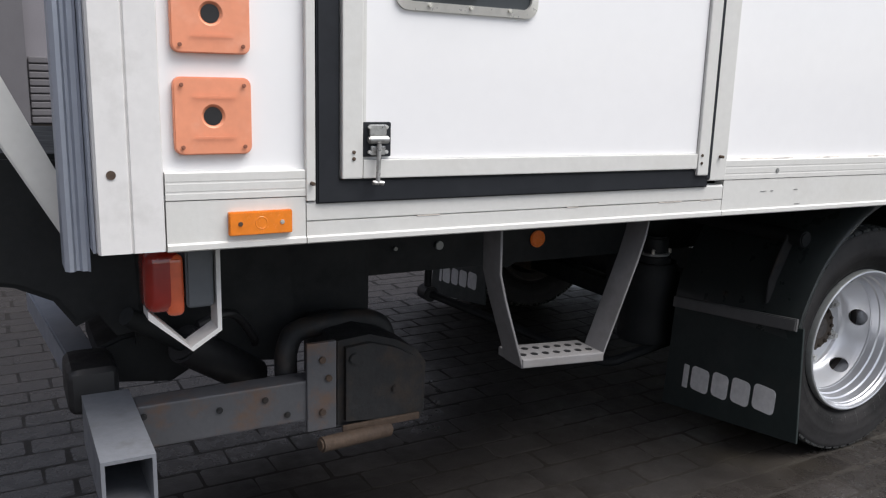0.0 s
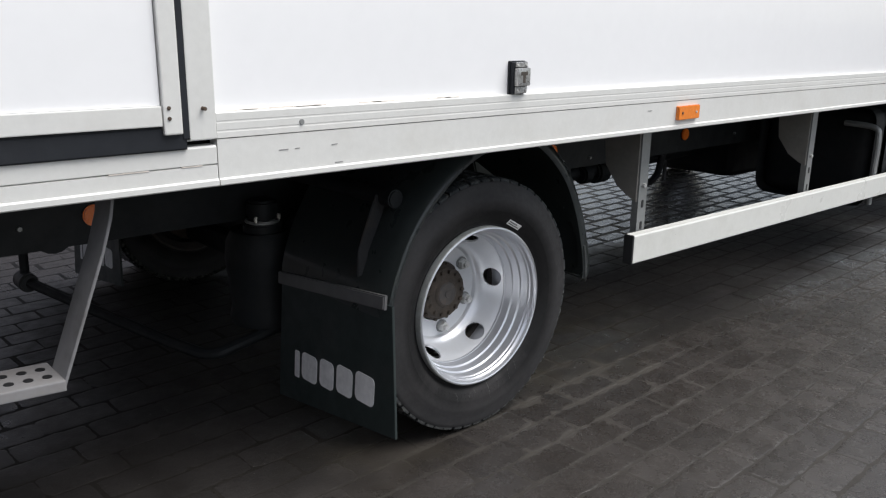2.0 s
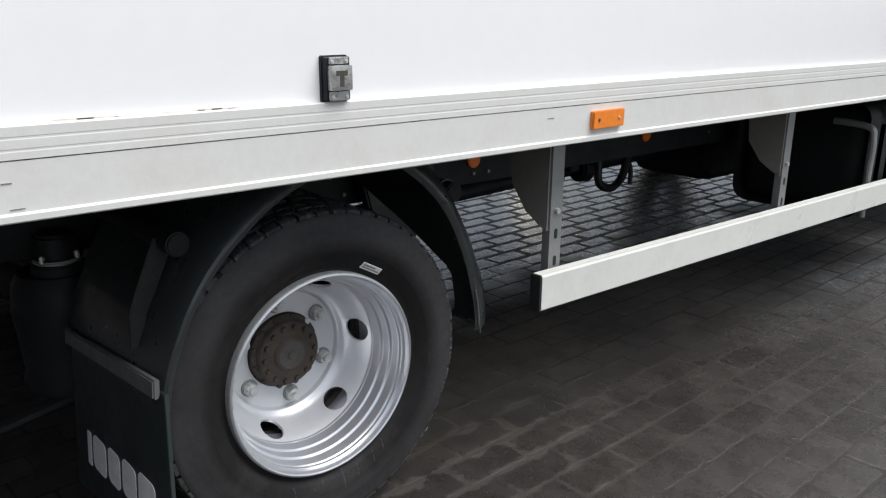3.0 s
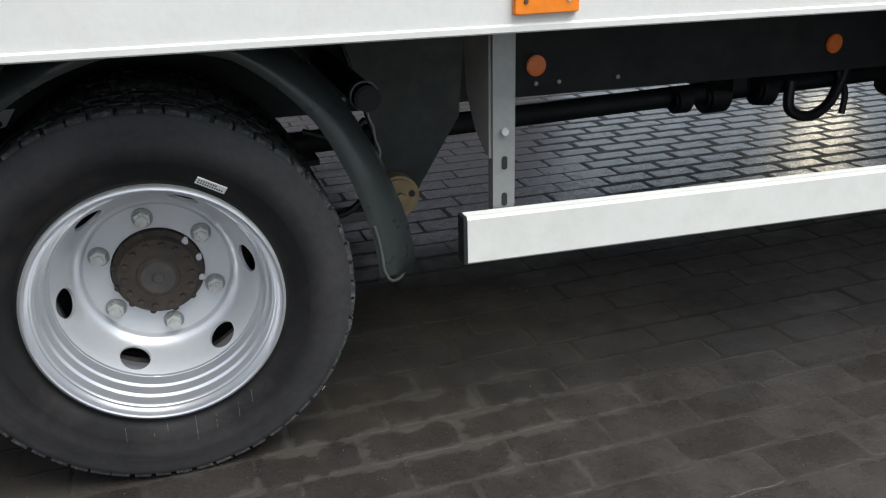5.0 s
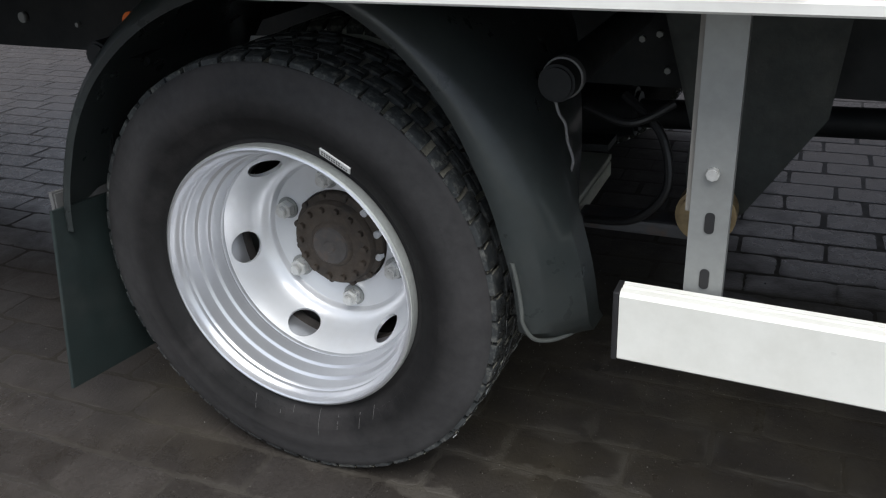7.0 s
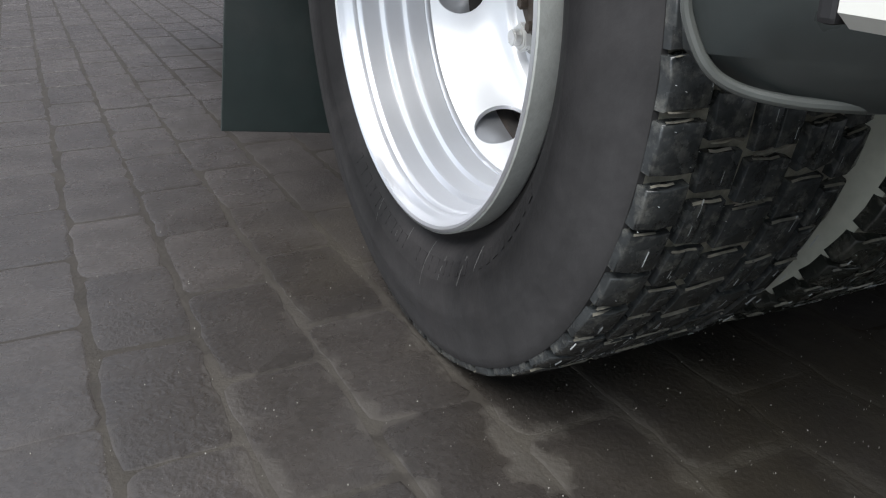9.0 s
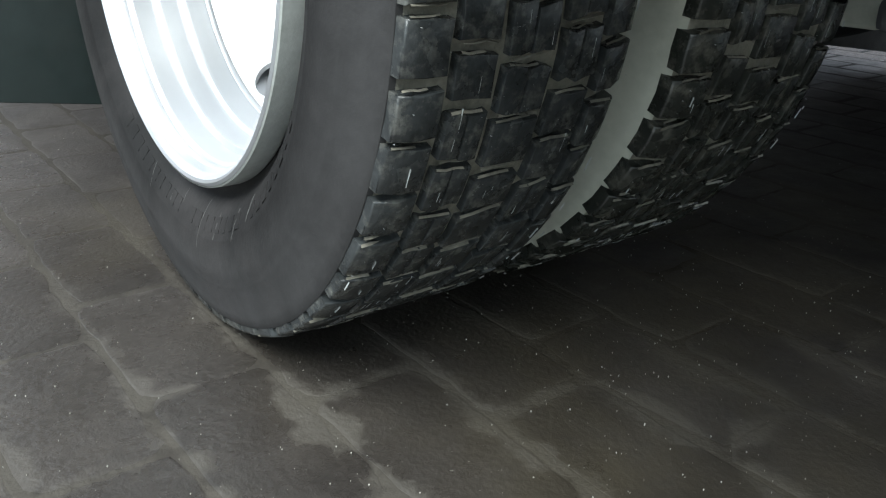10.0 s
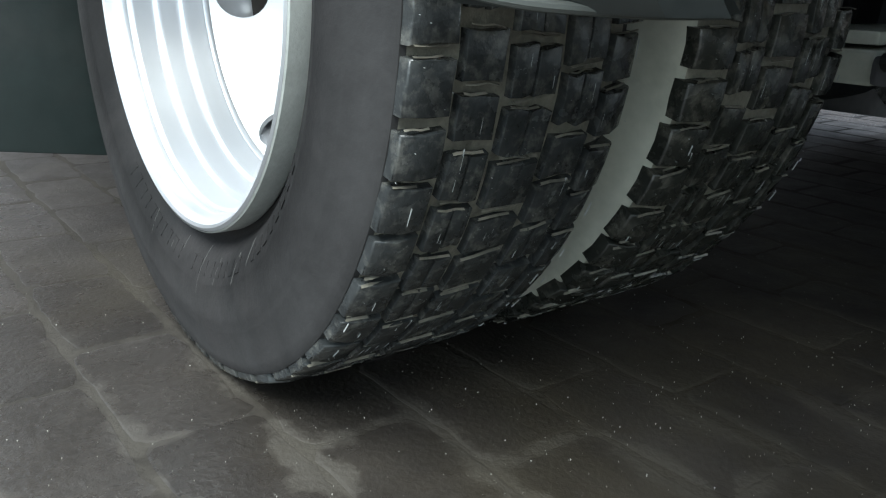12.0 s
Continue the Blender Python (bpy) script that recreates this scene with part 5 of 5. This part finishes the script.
part("box_lip", block(-1.745, -1.545, 0.272, 0.2795, 0.352, 0.370, 0.003), RUST, truck, "rust-eaten lower lip of the motor box")

# ---- setting ----
bd = tagged(new("backdrop"), "grey yard wall with a ribbed shutter, and an unseen wall added to block low sky", "wall", kind="structure")
# height and right end are set for what the wet paving reflects
part("wall", block(-14, 5.5, 10.0, 10.3, 0.44, 4.2), WALL_GREY, bd)
# unseen wall, added to keep low sky out of the wet paving
part("wall", block(-14.4, -14.05, -25, 10.3, -0.01, 7.0), WALL_GREY, bd)
part("plinth", block(-14, 5.5, 9.95, 10.3, -0.01, 0.439), PLINTH, bd)
part("pier", block(-2.6, -2.02, 9.80, 9.949, 0.0, 2.35), SHUTTER, bd)
for x0 in (-2.0, 3.4):
    for k in range(9):
        part("slat", block(x0, x0 + 1.9, 9.92, 9.995, 0.45 + 0.09 * k, 0.525 + 0.09 * k, 0.012), SHUTTER, bd)

# block paving: running bond, turned slightly to the truck
ground = tagged(new("ground", bpy.data.meshes.new("ground")), "wet sand joints and ground under the block paving", "ground", kind="structure")
gb = bmesh.new()
bmesh.ops.create_grid(gb, x_segments=2, y_segments=2, size=600)
for v in gb.verts:
    v.co.z = -0.0007
gb.to_mesh(ground.data)
gb.free()
ground.data.materials.append(JOINT)

rng = random.Random(11)


def paver_shape(seed, length, width, n, levels):
    """Verts and faces of one worn block with ragged edges, its top at z 0."""
    r = random.Random(seed)
    hx, hy = length / 2, width / 2
    ring = []
    if n == 8:
        c = 0.007
        ring = [(x + r.gauss(0, 0.0012), y + r.gauss(0, 0.0012)) for x, y in ((-hx + c, -hy), (hx - c, -hy), (hx, -hy + c), (hx, hy - c), (hx - c, hy), (-hx + c, hy), (-hx, hy - c), (-hx, -hy + c))]
    for k in range(n if not ring else 0):
        d = 8 * (k + 0.5) / n
        side_, f = int(d // 2), (d % 2) - 1
        x, y = ((f, -1), (1, f), (-f, 1), (-1, -f))[side_]
        trim = 1 - 0.035 * max(0.0, abs(f) - 0.8) / 0.2
        ring.append((x * trim * hx + r.gauss(0, 0.0013), y * trim * hy + r.gauss(0, 0.0016)))
    vs = []
    for inset, z in levels:
        vs += [(x * (1 - inset / hx), y * (1 - inset / hy), z) for x, y in ring]
    m = len(levels) - 1
    fs = [(k + n * l, (k + 1) % n + n * l, (k + 1) % n + n * (l + 1), k + n * (l + 1)) for l in range(m) for k in range(n)]
    fs.append(tuple(range(m * n, (m + 1) * n)))
    return vs, fs


FINE = ((-0.001, -0.004), (0.0, -0.0009), (0.003, -0.0003), (0.008, -0.00005), (0.014, 0.0))
COARSE = ((0.0, -0.006), (0.004, -0.0003), (0.010, 0.0))
WORN = ((0.0, -0.008), (0.005, -0.0020), (0.016, 0.0))
shapes = [paver_shape(s, LENGTH - 0.002, PITCH - 0.005, 36, FINE) for s in range(14)]
plain = [paver_shape(40 + s, LENGTH - 0.003, PITCH - 0.003, 8, COARSE) for s in range(14)]
worn = [paver_shape(40 + s, LENGTH - 0.005, PITCH - 0.005, 8, WORN) for s in range(14)]
shared = []
for vs, fs in shapes:
    me = bpy.data.meshes.new("paver")
    me.from_pydata(vs, [], fs)
    me.materials.append(PAVER)
    shared.append(me)
paving = tagged(new("block_paving"), "wet brown-grey concrete block paving in running bond", "paving", kind="structure")
rest_v, rest_f, near = [], [], 0
ca, sa = math.cos(TURN), math.sin(TURN)
for row in range(-70, 150):
    for col in range(-32, 44):
        u = (col + (0.5 if row % 2 else 0.0)) * LENGTH + rng.uniform(-0.006, 0.006) + (0.03 if row % 3 == 0 else 0.0)
        v = (row + 0.5) * PITCH + START + rng.uniform(-0.002, 0.002)
        x, y = u * ca - v * sa, u * sa + v * ca
        k = rng.randrange(14)
        z, tx, ty_, tw = rng.uniform(-0.0004, 0.0004), rng.uniform(-0.003, 0.003), rng.uniform(-0.0025, 0.0025), TURN + rng.uniform(-0.010, 0.010)
        if -0.75 < x < 1.0 and -0.50 < y < 0.95 and near < 300:
            ob = new("paver", shared[k])
            ob.parent = paving
            ob.matrix_basis = Matrix.LocRotScale((x, y, z), Euler((tx, ty_, tw)), None)
            near += 1
        else:
            m = Matrix.LocRotScale((x, y, z), Euler((tx, ty_, tw)), None)
            base = len(rest_v)
            vs, fs = (shapes if -1.6 < x < 1.9 and -1.0 < y < 1.3 else worn if y > 1.2 and x > 1.7 else plain)[k]
            rest_v += [tuple(m @ Vector(p)) for p in vs]
            rest_f += [tuple(i + base for i in f) for f in fs]
me = bpy.data.meshes.new("paver_field")
me.from_pydata(rest_v, [], rest_f)
me.materials.append(PAVER)
field = new("paver_field", me)
field.parent = paving
tagged(field, "wet block paving stretching across the yard", kind="stuff")

# grit on the wet blocks, coloured pale to stand in for its sparkle
gr = random.Random(5)
gv, gf = [], []
for k in range(2400):
    x, y = (gr.gauss(0.45, 0.35), gr.gauss(0.30, 0.40)) if k % 3 else (gr.uniform(-0.9, 1.3), gr.uniform(-0.6, 1.1))
    r = gr.choice((0.00015, 0.00018, 0.0002, 0.00025, 0.0003, 0.0004, 0.0007))
    b = len(gv)
    gv += [(x + r, y, 0.001), (x, y + r, 0.001), (x - r, y, 0.001), (x, y - r, 0.001), (x + r * 0.2, y, 0.001 + r), (x, y, -0.001)]
    gf += [(b, b + 1, b + 4), (b + 1, b + 2, b + 4), (b + 2, b + 3, b + 4), (b + 3, b, b + 4), (b + 1, b, b + 5), (b + 2, b + 1, b + 5), (b + 3, b + 2, b + 5), (b, b + 3, b + 5)]
gm = bpy.data.meshes.new("grit")
gm.from_pydata(gv, [], gf)
gm.materials.append(material("pale_grit", (0.33, 0.32, 0.29), 0.2, spread=0.3, scale=300))
tagged(new("grit", gm), "wet grit scattered on the paving, coloured pale for its glints", "grit", kind="stuff")
